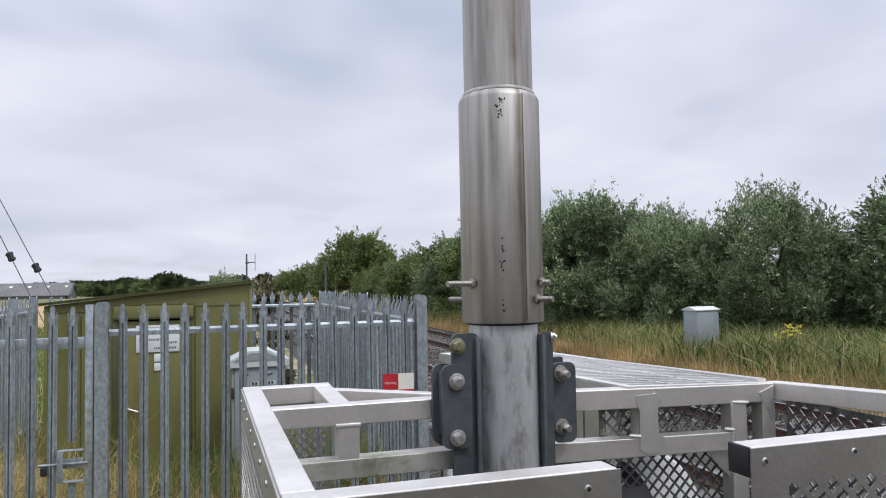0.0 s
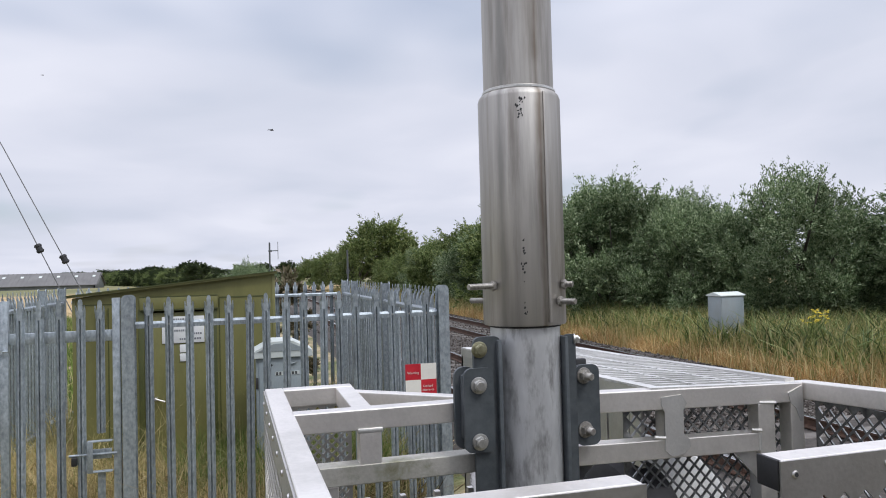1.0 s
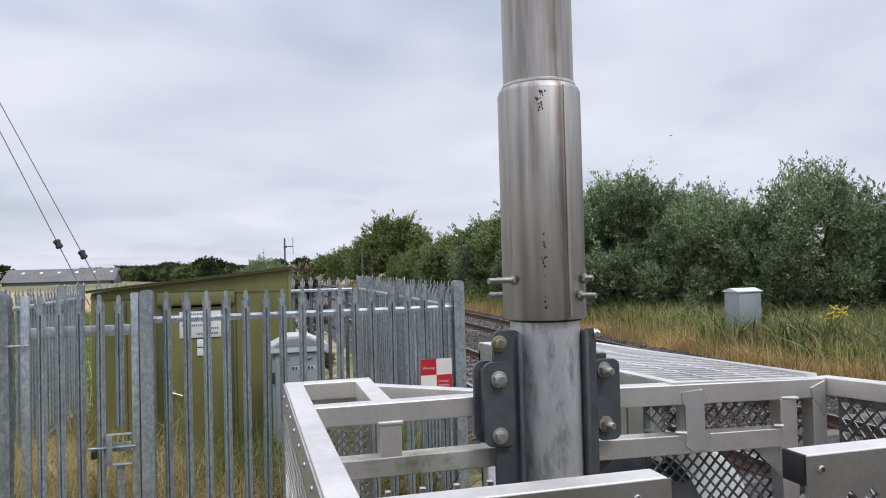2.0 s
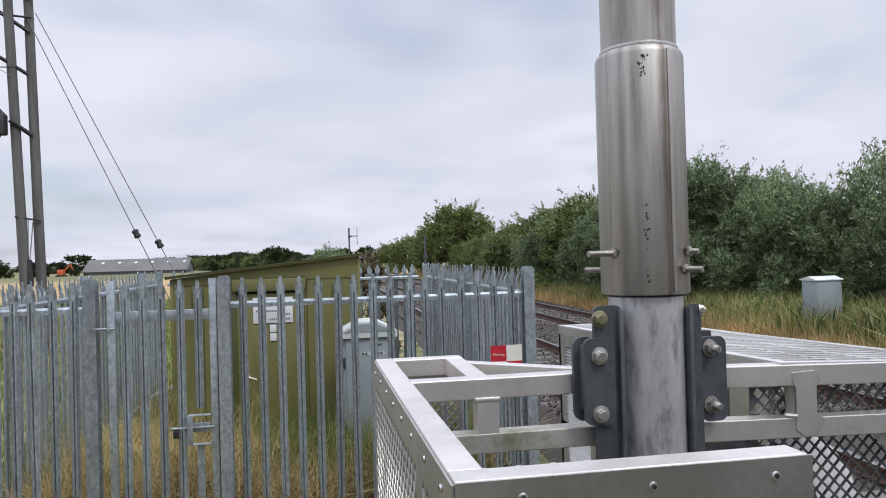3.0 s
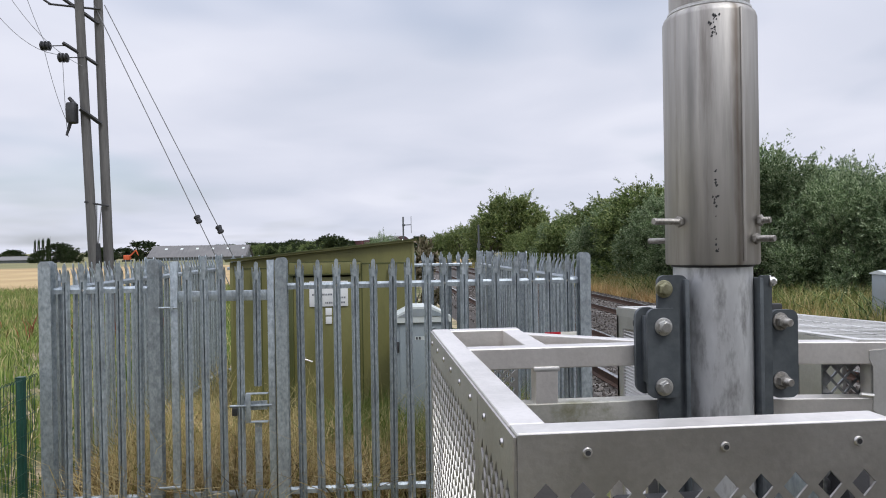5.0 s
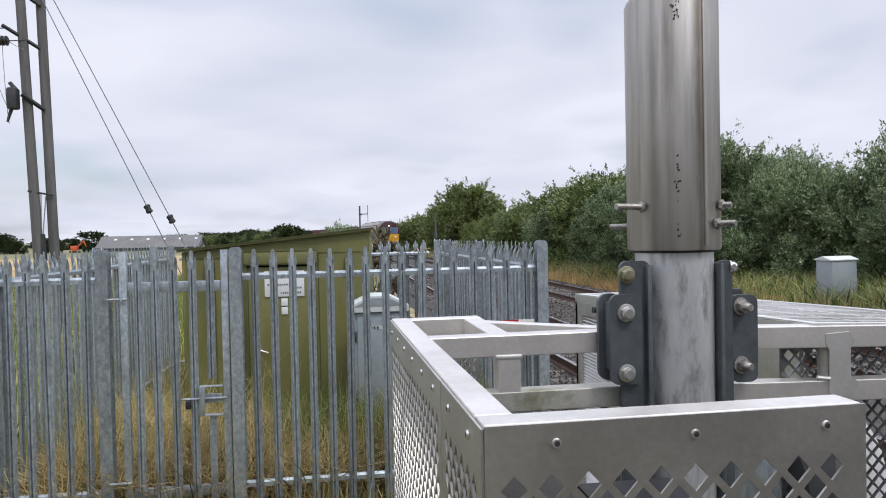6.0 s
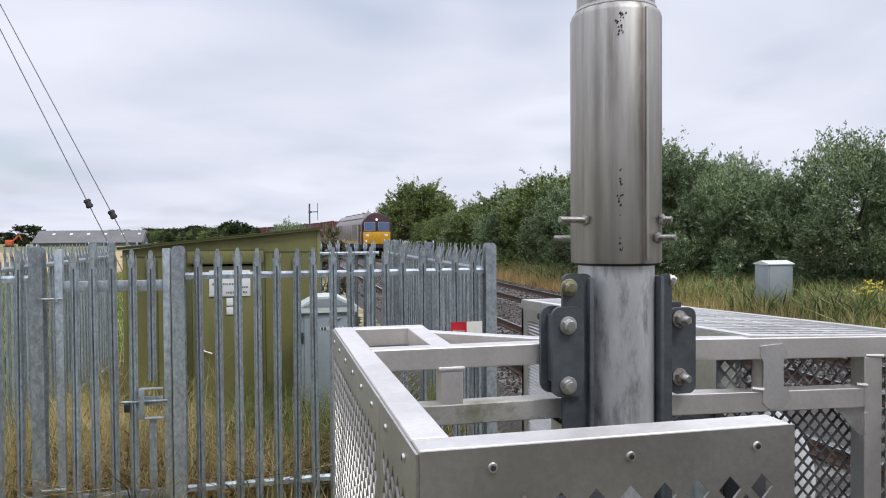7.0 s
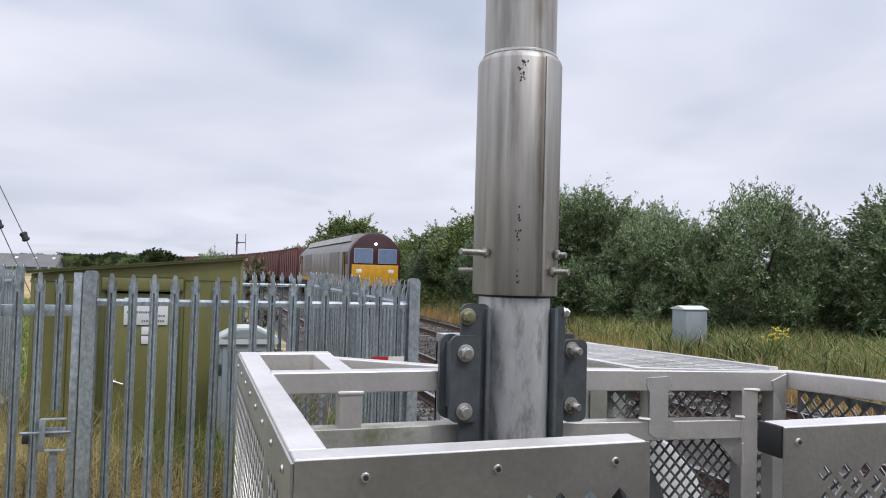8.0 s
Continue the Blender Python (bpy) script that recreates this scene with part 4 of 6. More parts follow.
def perforated(u0, u1, v0, v1, left, right, top, bottom, pitch, bar, thick, aspect):
    """A sheet in the u, v plane (x, z) punched with full diamonds in staggered rows, plain borders round them, one connected skin."""
    b = bmesh.new()
    seen = {}

    def vert(u, v):
        k = (round(u, 5), round(v, 5))
        if k not in seen:
            seen[k] = b.verts.new((u, 0, v))
        return seen[k]

    def face(*pts):
        b.faces.new([vert(*p) for p in pts])

    n = max(1, int((u1 - u0 - left - right) / pitch + 1e-6))
    pitch = (u1 - u0 - left - right) / n
    ul, vt = u0 + left, v1 - top
    ur = u1 - right
    hh, hw = pitch * aspect / 2, pitch / 2
    rows = int((vt - v0 - bottom) / hh) - 1
    rows -= 1 - rows % 2
    vb = vt - (rows + 1) * hh
    k = 1 - bar / 2 / (hh * hw / math.hypot(hh, hw))
    for r in range(rows):
        v = vt - hh * (r + 1)
        odd = r % 2
        for i in range(n - odd):
            u = ul + (i + 0.5 + 0.5 * odd) * pitch
            o = [(u, v + hh), (u + hw, v), (u, v - hh), (u - hw, v)]
            p = [(u + (a - u) * k, v + (c - v) * k) for a, c in o]
            for q in range(4):
                face(o[q], o[(q + 1) % 4], p[(q + 1) % 4], p[q])
        if odd:
            face((ul, v + hh), (ul + hw, v), (ul, v - hh))
            face((ur, v + hh), (ur, v - hh), (ur - hw, v))
    for v, s in ((vt, 1), (vb, -1)):
        tips = [(ul, v)] + [(ul + (i + 0.5) * pitch, v) for i in range(n)] + [(ur, v)]
        lows = [(ul + i * pitch, v - s * hh) for i in range(n + 1)]
        for i in range(n + 1):
            face(tips[i], tips[i + 1], lows[i])
        end = v1 if s > 0 else v0
        face((u0, end), (u1, end), *reversed(tips))
    sides = [vt] + [vt - hh * (r + 1) for r in range(0, rows, 2)] + [vb]
    face((u0, v1), *[(ul, v) for v in sides], (u0, v0))
    face((u1, v1), (u1, v0), *[(ur, v) for v in reversed(sides)])
    bmesh.ops.recalc_face_normals(b, faces=b.faces[:])
    skin = b.faces[:]
    out = bmesh.ops.extrude_face_region(b, geom=skin)
    for e in out["geom"]:
        if isinstance(e, bmesh.types.BMVert):
            e.co.y += thick
    bmesh.ops.recalc_face_normals(b, faces=b.faces[:])
    return b


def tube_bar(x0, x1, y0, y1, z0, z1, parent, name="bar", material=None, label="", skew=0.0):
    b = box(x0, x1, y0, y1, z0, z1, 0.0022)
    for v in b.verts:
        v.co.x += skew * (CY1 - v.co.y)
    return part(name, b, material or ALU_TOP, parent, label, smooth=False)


def rivet(p, d, parent):
    p, d = Vector(p), Vector(d)
    b = rod(p, p + d * 0.0025, 0.0056, 0.0046, n=16)
    part("rivet", b, ALU, parent)
    hole = rod(p + d * 0.0024, p + d * 0.0029, 0.0030, n=10)
    part("rivet_hole", hole, DARK_METAL, parent)


def build_cage():
    zb = 1.30
    c = thing("mast_cage", (-1.15, -5.1, 0.9), "welded aluminium cage with diamond mesh panels round a mast", "cage")
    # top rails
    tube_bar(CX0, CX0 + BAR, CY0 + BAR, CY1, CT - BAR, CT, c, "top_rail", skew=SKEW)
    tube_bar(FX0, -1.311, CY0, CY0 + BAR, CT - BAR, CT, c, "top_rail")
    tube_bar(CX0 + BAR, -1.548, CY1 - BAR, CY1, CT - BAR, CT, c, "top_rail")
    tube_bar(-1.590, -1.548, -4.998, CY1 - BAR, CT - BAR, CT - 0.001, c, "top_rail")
    brace = box(-0.16, 0.16, -0.016, 0.016, CT - 0.035, CT - 0.002, 0.002)
    part("brace", shift(brace, -1.43, -4.885, 0, -38), ALU_TOP, c, smooth=False)
    # cross bars to the mast, a pair each side
    yb0, yb1 = -5.040, -5.0
    tube_bar(CX0 + BAR, -1.352, yb0, yb1, CT - BAR, CT, c, "cross_bar")
    lower = tube_bar(-1.665, -1.30, yb0 - 0.004, yb1, 2.120, 2.160, c, "cross_bar", ALU_STAIN, "cross bar with green algae stains")
    tube_bar(-1.581, -1.536, yb0 - 0.003, yb1, 2.158, CT - BAR + 0.002, c, "strut")
    part("weld", box(-1.585, -1.532, yb0 - 0.0045, yb0 + 0.005, CT - BAR - 0.006, CT - BAR + 0.004, 0.003), WELD, c)
    # right-hand side: the bars fall a little towards the corner
    def sloped(x0, x1, y0, y1, z0, z1, fall, name, parent=c):
        b = box(x0, x1, y0, y1, z0, z1, 0.0022)
        for v in b.verts:
            v.co.z -= fall * (v.co.x - x0) / (x1 - x0)
        return part(name, b, ALU_TOP, parent, smooth=False)

    sloped(-1.10, -0.489, yb0, yb1, 2.221, 2.267, 0.016, "cross_bar")
    sloped(-1.10, -0.618, yb0, yb1, 2.108, 2.152, 0.011, "cross_bar")
    tube_bar(-0.876, -0.828, yb0 - 0.001, yb1, 2.148, 2.218, c, "strut")
    stain = [(-0.884, 2.244), (-0.83, 2.247), (-0.817, 2.226), (-0.827, 2.212), (-0.827, 2.155), (-0.812, 2.143), (-0.810, 2.126), (-0.826, 2.110), (-0.860, 2.108), (-0.878, 2.122), (-0.876, 2.155), (-0.876, 2.21), (-0.884, 2.226)]
    part("weld", prism(stain, "y", yb0 - 0.0022, yb0 + 0.004), WELD, c, "dull heat-marked weld area", smooth=False)
    stain2 = [(-0.534, 2.23), (-0.491, 2.246), (-0.491, 2.16), (-0.50, 2.158), (-0.512, 2.19), (-0.527, 2.205)]
    part("weld", prism(stain2, "y", yb0 - 0.0024, yb0 + 0.004), WELD, c, "dull heat-marked weld area", smooth=False)
    for x0, x1, z in ((-0.902, -0.876, 2.151), (-0.64, -0.615, 2.146), (-0.617, -0.572, 2.209)):
        part("weld_bead", rod((x0, yb0 + 0.002, z + 0.003), (x1, yb0 - 0.002, z), 0.0042, n=8), WELD, c)
    for z0, z1 in ((2.10, 2.14), (2.035, 2.085)):
        part("weld_bead", rod((-0.618, yb0, z0), (-0.618, yb0, z1), 0.0042, n=8), WELD, c)
    # uprights on the far side
    tube_bar(-0.620, -0.574, yb0 - 0.001, yb1, zb, 2.210, c, "upright")
    tube_bar(-0.527, -0.489, yb0 - 0.001, yb1, zb, 2.208, c, "upright")
    tube_bar(-1.75, -1.71, CY1 - 0.045, CY1 - 0.005, zb, CT - BAR, c, "upright")
    tube_bar(-1.665, -1.625, yb0, yb1, zb, 2.120, c, "upright")
    gs = prism([(-0.685, 2.10), (-0.620, 2.099), (-0.620, 2.03)], "y", yb0 + 0.012, yb0 + 0.018)
    part("gusset", gs, ALU, c, smooth=False)
    # rail that runs on past the camera
    run = box(-0.487, CX1, -5.62, yb1, 2.208, 2.25, 0.0022)
    for v in run.verts:
        v.co.z += 0.06 * (yb1 - v.co.y)
    part("top_rail", run, ALU_TOP, c, smooth=False)
    tube_bar(-0.485, CX1, -5.67, -5.62, zb, 2.245, c, "upright")
    # near panels
    th = 0.003
    fp = perforated(FX0, -1.308, 1.55, CT - 0.001, 0.010, 0.022, 0.046, 0.02, 0.040, 0.0085, th, 1.08)
    fp.transform(Matrix.Translation((0, CY0 - th - 0.0005, 0)))
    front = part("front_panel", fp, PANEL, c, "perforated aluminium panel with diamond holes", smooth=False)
    for x in (-1.665, -1.511, -1.357):
        rivet((x, CY0 - th - 0.001, CT - 0.022), (0, -1, 0), front)
    part("panel_edge", box(-1.3108, -1.308, CY0, CY0 + BAR, 1.55, CT - 0.003), ALU, front, smooth=False)
    # left side, two sheets with a seam
    for y0, y1, name in ((CY0, -5.42, "side_panel"), (-5.417, CY1, "side_panel")):
        sp = perforated(y0, y1, 1.45, CT - 0.004, 0.02, 0.02, 0.050 if y0 == CY0 else 0.046, 0.02, 0.034, 0.0065, th, 1.3)
        sp.transform(Matrix.Translation((CX0 - 0.0005, 0, 0)) @ Matrix(((0, -1, 0, 0), (1, 0, 0, 0), (0, 0, 1, 0), (0, 0, 0, 1))))
        for v in sp.verts:
            v.co.x += SKEW * (CY1 - v.co.y)
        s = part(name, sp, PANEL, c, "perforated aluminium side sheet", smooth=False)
        n = max(2, round((y1 - y0) / 0.13))
        for i in range(n):
            yr = y0 + (i + 0.5) * (y1 - y0) / n
            rivet((CX0 - th - 0.001 + SKEW * (CY1 - yr), yr, CT - 0.026), (-1, 0, 0), s)
    # back-left panel, seen through the frame
    bp = perforated(CX0 + BAR, -1.55, 1.5, CT - BAR, 0.004, 0.004, 0.004, 0.004, 0.020, 0.005, th, 1.0)
    bp.transform(Matrix.Translation((0, CY1 - 0.02, 0)))
    part("back_panel", bp, PANEL, c, smooth=False)
    # second near panel
    tube_bar(-1.097, CX1 - BAR, -5.668, -5.627, 2.236, 2.278, c, "top_rail")
    part("end_cap", box(-1.104, -1.0975, -5.668, -5.626, 2.236, 2.2785, 0.002), BLACK, c, "black plastic end cap")
    rp = perforated(-1.101, CX1, 1.55, 2.277, 0.052, 0.03, 0.046, 0.02, 0.034, 0.0075, th, 1.0)
    rp.transform(Matrix.Translation((0, -5.6715, 0)))
    second = part("front_panel", rp, PANEL, c, "perforated aluminium panel with diamond holes", smooth=False)
    for x in (-1.078, -0.918, -0.76):
        rivet((x, -5.672, 2.258), (0, -1, 0), second)
    # dark mesh beyond
    ex = perforated(-0.955, -0.49, 1.45, 2.215, 0.004, 0.004, 0.004, 0.004, 0.030, 0.0044, 0.004, 1.05)
    ex.transform(Matrix.Translation((0, -4.994, 0)))
    part("mesh_panel", ex, MESH, c, "dark expanded metal mesh", smooth=False)
    er = perforated(-5.62, -5.045, 1.45, 2.214, 0.03, 0.004, 0.004, 0.004, 0.034, 0.0046, 0.004, 1.0)
    er.transform(Matrix.Translation((CX1 - 0.010, 0, 0)) @ Matrix(((0, -1, 0, 0), (1, 0, 0, 0), (0, 0, 1, 0), (0, 0, 0, 1))))
    part("mesh_panel", er, MESH, c, "dark expanded metal mesh", smooth=False)
    # tray under the mast, its dark colour standing for the shaded interior, with upright fins
    tray = part("tray", box(CX0 + 0.06, -0.95, -5.60, -4.70, 1.60, 1.63, 0.004), UNDER, c, "tray floor darkened to read as shaded")
    for i in range(8):
        x = -1.64 + i * 0.075
        fin = prism([(x, 1.63), (x + 0.05, 1.63), (x + 0.012, 2.075), (x, 2.075)], "y", -5.0, -4.985)
        part("tray_fin", fin, ALU_TOP, tray, smooth=False)
    part("tray_bolt", rod((-1.60, -5.35, 1.63), (-1.60, -5.35, 2.13), 0.012, n=12), ZINC, tray)
    # dark cases added so the panel holes open on a dark interior
    part("equipment_case", box(-1.52, -1.36, -5.5, -5.3, 1.63, 2.07, 0.01), BLACK, tray, "black junction case")
    part("equipment_case", box(-1.71, -1.55, -5.58, -5.2, 1.63, 2.10, 0.008), UNDER, tray, "dark metal case")
    part("cable", rod((-1.44, -5.42, 2.05), (-1.30, -5.2, 1.9), 0.012, n=10), BLACK, tray)


SLOT_SHEET = surface("lid_liner", (0.30, 0.305, 0.305), (0.42, 0.425, 0.42), 9, 0.6, 0.4, 0.1, 90)
LID = surface("weathered_lid_sheet", (0.62, 0.61, 0.59), (0.76, 0.75, 0.73), 7, 0.52, 0.7, 0.12, 120, 0.1, 0.0, (1, 1, 1), (0.36, 0.35, 0.33), 5.0, 0.5)


def build_side_box():
    """Long vented equipment box beyond the cage, its top falling slightly to the back."""
    x0, x1, y0, y1 = -0.905, -0.49, -5.036, -3.55
    z0, z1 = 2.2665, 2.212
    b = thing("equipment_box", (-0.73, -4.2, 0.9), "aluminium equipment box with slotted lid and louvred side", "equipment box")

    def z(y):
        return z0 + (z1 - z0) * (y - y0) / (y1 - y0)

    part("body", prism([(-4.2, 1.2), (y1, 1.2), (y1, z1 - 0.005), (-4.2, z(-4.2) - 0.006)], "x", x1 - 0.02, x1), ALU, b, smooth=False)
    part("edge_rail", prism([(y0 + 0.02, z0 - 0.045), (-4.2, z(-4.2) - 0.045), (-4.2, z(-4.2) - 0.006), (y0 + 0.02, z0 - 0.006)], "x", x1 - 0.03, x1 - 0.002), ALU, b, smooth=False)
    for ya_, yb_, zt in ((-4.985, -4.935, 2.225), (-4.93, -4.83, 2.225), (-4.82, -4.74, 2.225), (-4.735, -4.63, 2.225)):
        part("side_plate", box(x0, x0 + 0.01, ya_, yb_, 2.07, zt + 0.03), ALU, b, smooth=False)
    part("end_plate", box(x0, x1 - 0.02, y1 - 0.02, y1, 1.2, z1 - 0.006), ALU, b, smooth=False)
    part("floor_plate", box(x0, x1 - 0.02, -4.2, y1 - 0.02, 1.8, 1.82), DARK_METAL, b, smooth=False)
    # side with louvres
    part("side_plate", prism([(-4.05, 1.2), (-3.96, 1.2), (-3.96, z(-3.96) - 0.006), (-4.62, z(-4.62) - 0.006), (-4.62, 1.2), (-4.55, 1.2), (-4.55, 2.16), (-4.05, 2.16)], "x", x0, x0 + 0.012), ALU, b, smooth=False)
    part("side_plate", prism([(-3.955, 1.2), (-3.88, 1.2), (-3.88, 2.145), (-3.62, 2.13), (-3.62, 1.2), (y1, 1.2), (y1, z1 - 0.006), (-3.955, z(-3.955) - 0.006)], "x", x0, x0 + 0.012), ALU, b, smooth=False)
    back = part("louvre_backing", box(x0 + 0.02, x0 + 0.03, -4.56, -3.60, 1.2, 2.15), DARK_METAL, b, smooth=False)
    for ya, yb in ((-4.55, -4.05), (-3.88, -3.62)):
        for i in range(58):
            zz = 2.135 - i * 0.013
            sl = prism([(x0 + 0.002, zz), (x0 + 0.011, zz + 0.008), (x0 + 0.013, zz + 0.007), (x0 + 0.004, zz - 0.002)], "y", ya, yb)
            part("louvre", sl, ALU, b, smooth=False)
    part("knob", rod((x0, -3.80, 2.17), (x0 - 0.02, -3.80, 2.17), 0.012, n=12), BLACK, b, "black knob")
    part("lock_knob", rod((x0, -4.35, 2.19), (x0 - 0.012, -4.35, 2.19), 0.01, n=12), ZINC, b)
    # lid with rows of slots
    lid = bmesh.new()
    rows, cols = 34, 3
    ya, yb = y0 + 0.03, y1 - 0.03
    xa, xb = x0 + 0.028, x1 - 0.03

    def bar3(xx0, xx1, yy0, yy1):
        v = [lid.verts.new(p) for p in ((xx0, yy0, z(yy0)), (xx1, yy0, z(yy0)), (xx1, yy1, z(yy1)), (xx0, yy1, z(yy1)))]
        w = [lid.verts.new((p.co.x, p.co.y, p.co.z - 0.004)) for p in v]
        lid.faces.new(v)
        lid.faces.new(w[::-1])
        for i in range(4):
            lid.faces.new((v[i], w[i], w[(i + 1) % 4], v[(i + 1) % 4]))

    bar3(x0, x1, y0, ya)
    bar3(x0, x1, yb, y1)
    bar3(x0, xa, ya, yb)
    bar3(xb, x1, ya, yb)
    for i in range(rows):
        yy = ya + (yb - ya) * i / rows
        bar3(xa, xb, yy + 0.031, ya + (yb - ya) * (i + 1) / rows)
        for j in range(cols + 1):
            xx = xa + (xb - xa) * j / cols
            bar3(max(xa, xx - 0.0042), min(xb, xx + 0.0042), yy, yy + 0.0309)
    for v in lid.verts:
        v.co.z -= 0.015 * (v.co.x - x0) / (x1 - x0) * (y1 - v.co.y) / (y1 - y0)
    bmesh.ops.recalc_face_normals(lid, faces=lid.faces[:])
    lid_ob = part("lid", lid, LID, b, "slotted lid", smooth=False)
    # pale sheet added beneath the slots to brighten them
    part("lid_liner", prism([(y0 + 0.02, z0 - 0.022), (y1 - 0.02, z1 - 0.022), (y1 - 0.02, z1 - 0.026), (y0 + 0.02, z0 - 0.026)], "x", x0 + 0.01, x1 - 0.01), SLOT_SHEET, lid_ob, smooth=False)
    part("lid_skirt", prism([(y0, z0 - 0.005), (y1, z1 - 0.005), (y1, z1 - 0.035), (y0, z0 - 0.035)], "x", x0 - 0.002, x0 + 0.001), ALU, lid_ob, smooth=False)


def build_tank():
    d = thing("white_tank", (-0.65, -4.45, 0.9), "white rounded tank standing behind the mesh panel", "tank")
    part("tank_body", rod((-0.65, -4.66, 1.775), (-0.65, -4.24, 1.775), 0.245, n=56, bevel=0.03), WHITE, d)
    for y in (-4.58, -4.32):
        part("cradle", box(-0.85, -0.53, y - 0.02, y + 0.02, 0.9, 1.57, 0.006), GALV_DARK, d)


def build_trailer():
    t = thing("trailer", (-1.15, -5.0, 0.0), "aluminium trailer base carrying the mast cage", "trailer")
    part("deck", box(-1.78, -0.54, -5.7, -3.4, 0.82, 0.90, 0.01), GALV, t)
    for x in (-1.85, -0.55):
        w = part("wheel", rod((x, -4.5, 0.33), (x + 0.18, -4.5, 0.33), 0.32, n=32, bevel=0.03), TYRE, t)
    part("axle", rod((-1.75, -4.5, 0.33), (-0.5, -4.5, 0.33), 0.03), DARK_METAL, t)
    part("axle_beam", box(-1.3, -1.0, -4.6, -4.4, 0.33, 0.82, 0.01), DARK_METAL, t)
    for x in (-1.74, -0.6):
        for y in (-5.65, -4.7):
            part("leg", box(x - 0.02, x + 0.02, y - 0.02, y + 0.02, 0.9, 1.5, 0.003), ALU, t)
    wheel = part("spare_wheel", rod((-0.94, -4.88, 1.87), (-0.82, -4.88, 1.87), 0.19, n=48, bevel=0.025), TYRE, t, "black rubber spare tyre")
    part("hub", rod((-0.946, -4.88, 1.87), (-0.814, -4.88, 1.87), 0.10, n=32, bevel=0.006), GALV, wheel)
    part("wheel_stand", box(-0.90, -0.86, -4.91, -4.85, 0.9, 1.75, 0.004), GALV, t)
    part("mast_foot", rod((MX, MY, 0.9), (MX, MY, 1.2), 0.1, 0.0755, n=32), GALV, t)


build_cage()
build_side_box()
build_tank()
build_trailer()


# ---- train ----
def profile_shell(rows, name, material, parent, label=""):
    """A body from cross sections: rows of (y, outline)."""
    b = bmesh.new()
    rings = [[b.verts.new((p[0], y, p[1])) for p in o] for y, o in rows]
    k = len(rings[0])
    for a, c in zip(rings, rings[1:]):
        for i in range(k):
            b.faces.new((a[i], a[(i + 1) % k], c[(i + 1) % k], c[i]))
    b.faces.new(rings[0])
    b.faces.new(rings[-1][::-1])
    bmesh.ops.recalc_face_normals(b, faces=b.faces[:])
    return part(name, b, material, parent, label)


def loco_outline(w, zb, zs, zt, n=10):
    """Half width, floor, shoulder and crown heights: straight sides and a low arched roof."""
    pts = [(-w, zb), (w, zb), (w, zs)]
    for u, v in ((0.97, 0.16), (0.85, 0.42), (0.60, 0.74), (0.32, 0.95), (0.12, 1.0)):
        pts.append((w * u, zs + (zt - zs) * v))
    for u, v in ((0.12, 1.0), (0.32, 0.95), (0.60, 0.74), (0.85, 0.42), (0.97, 0.16)):
        pts.append((-w * u, zs + (zt - zs) * v))
    pts.append((-w, zs))
    return pts


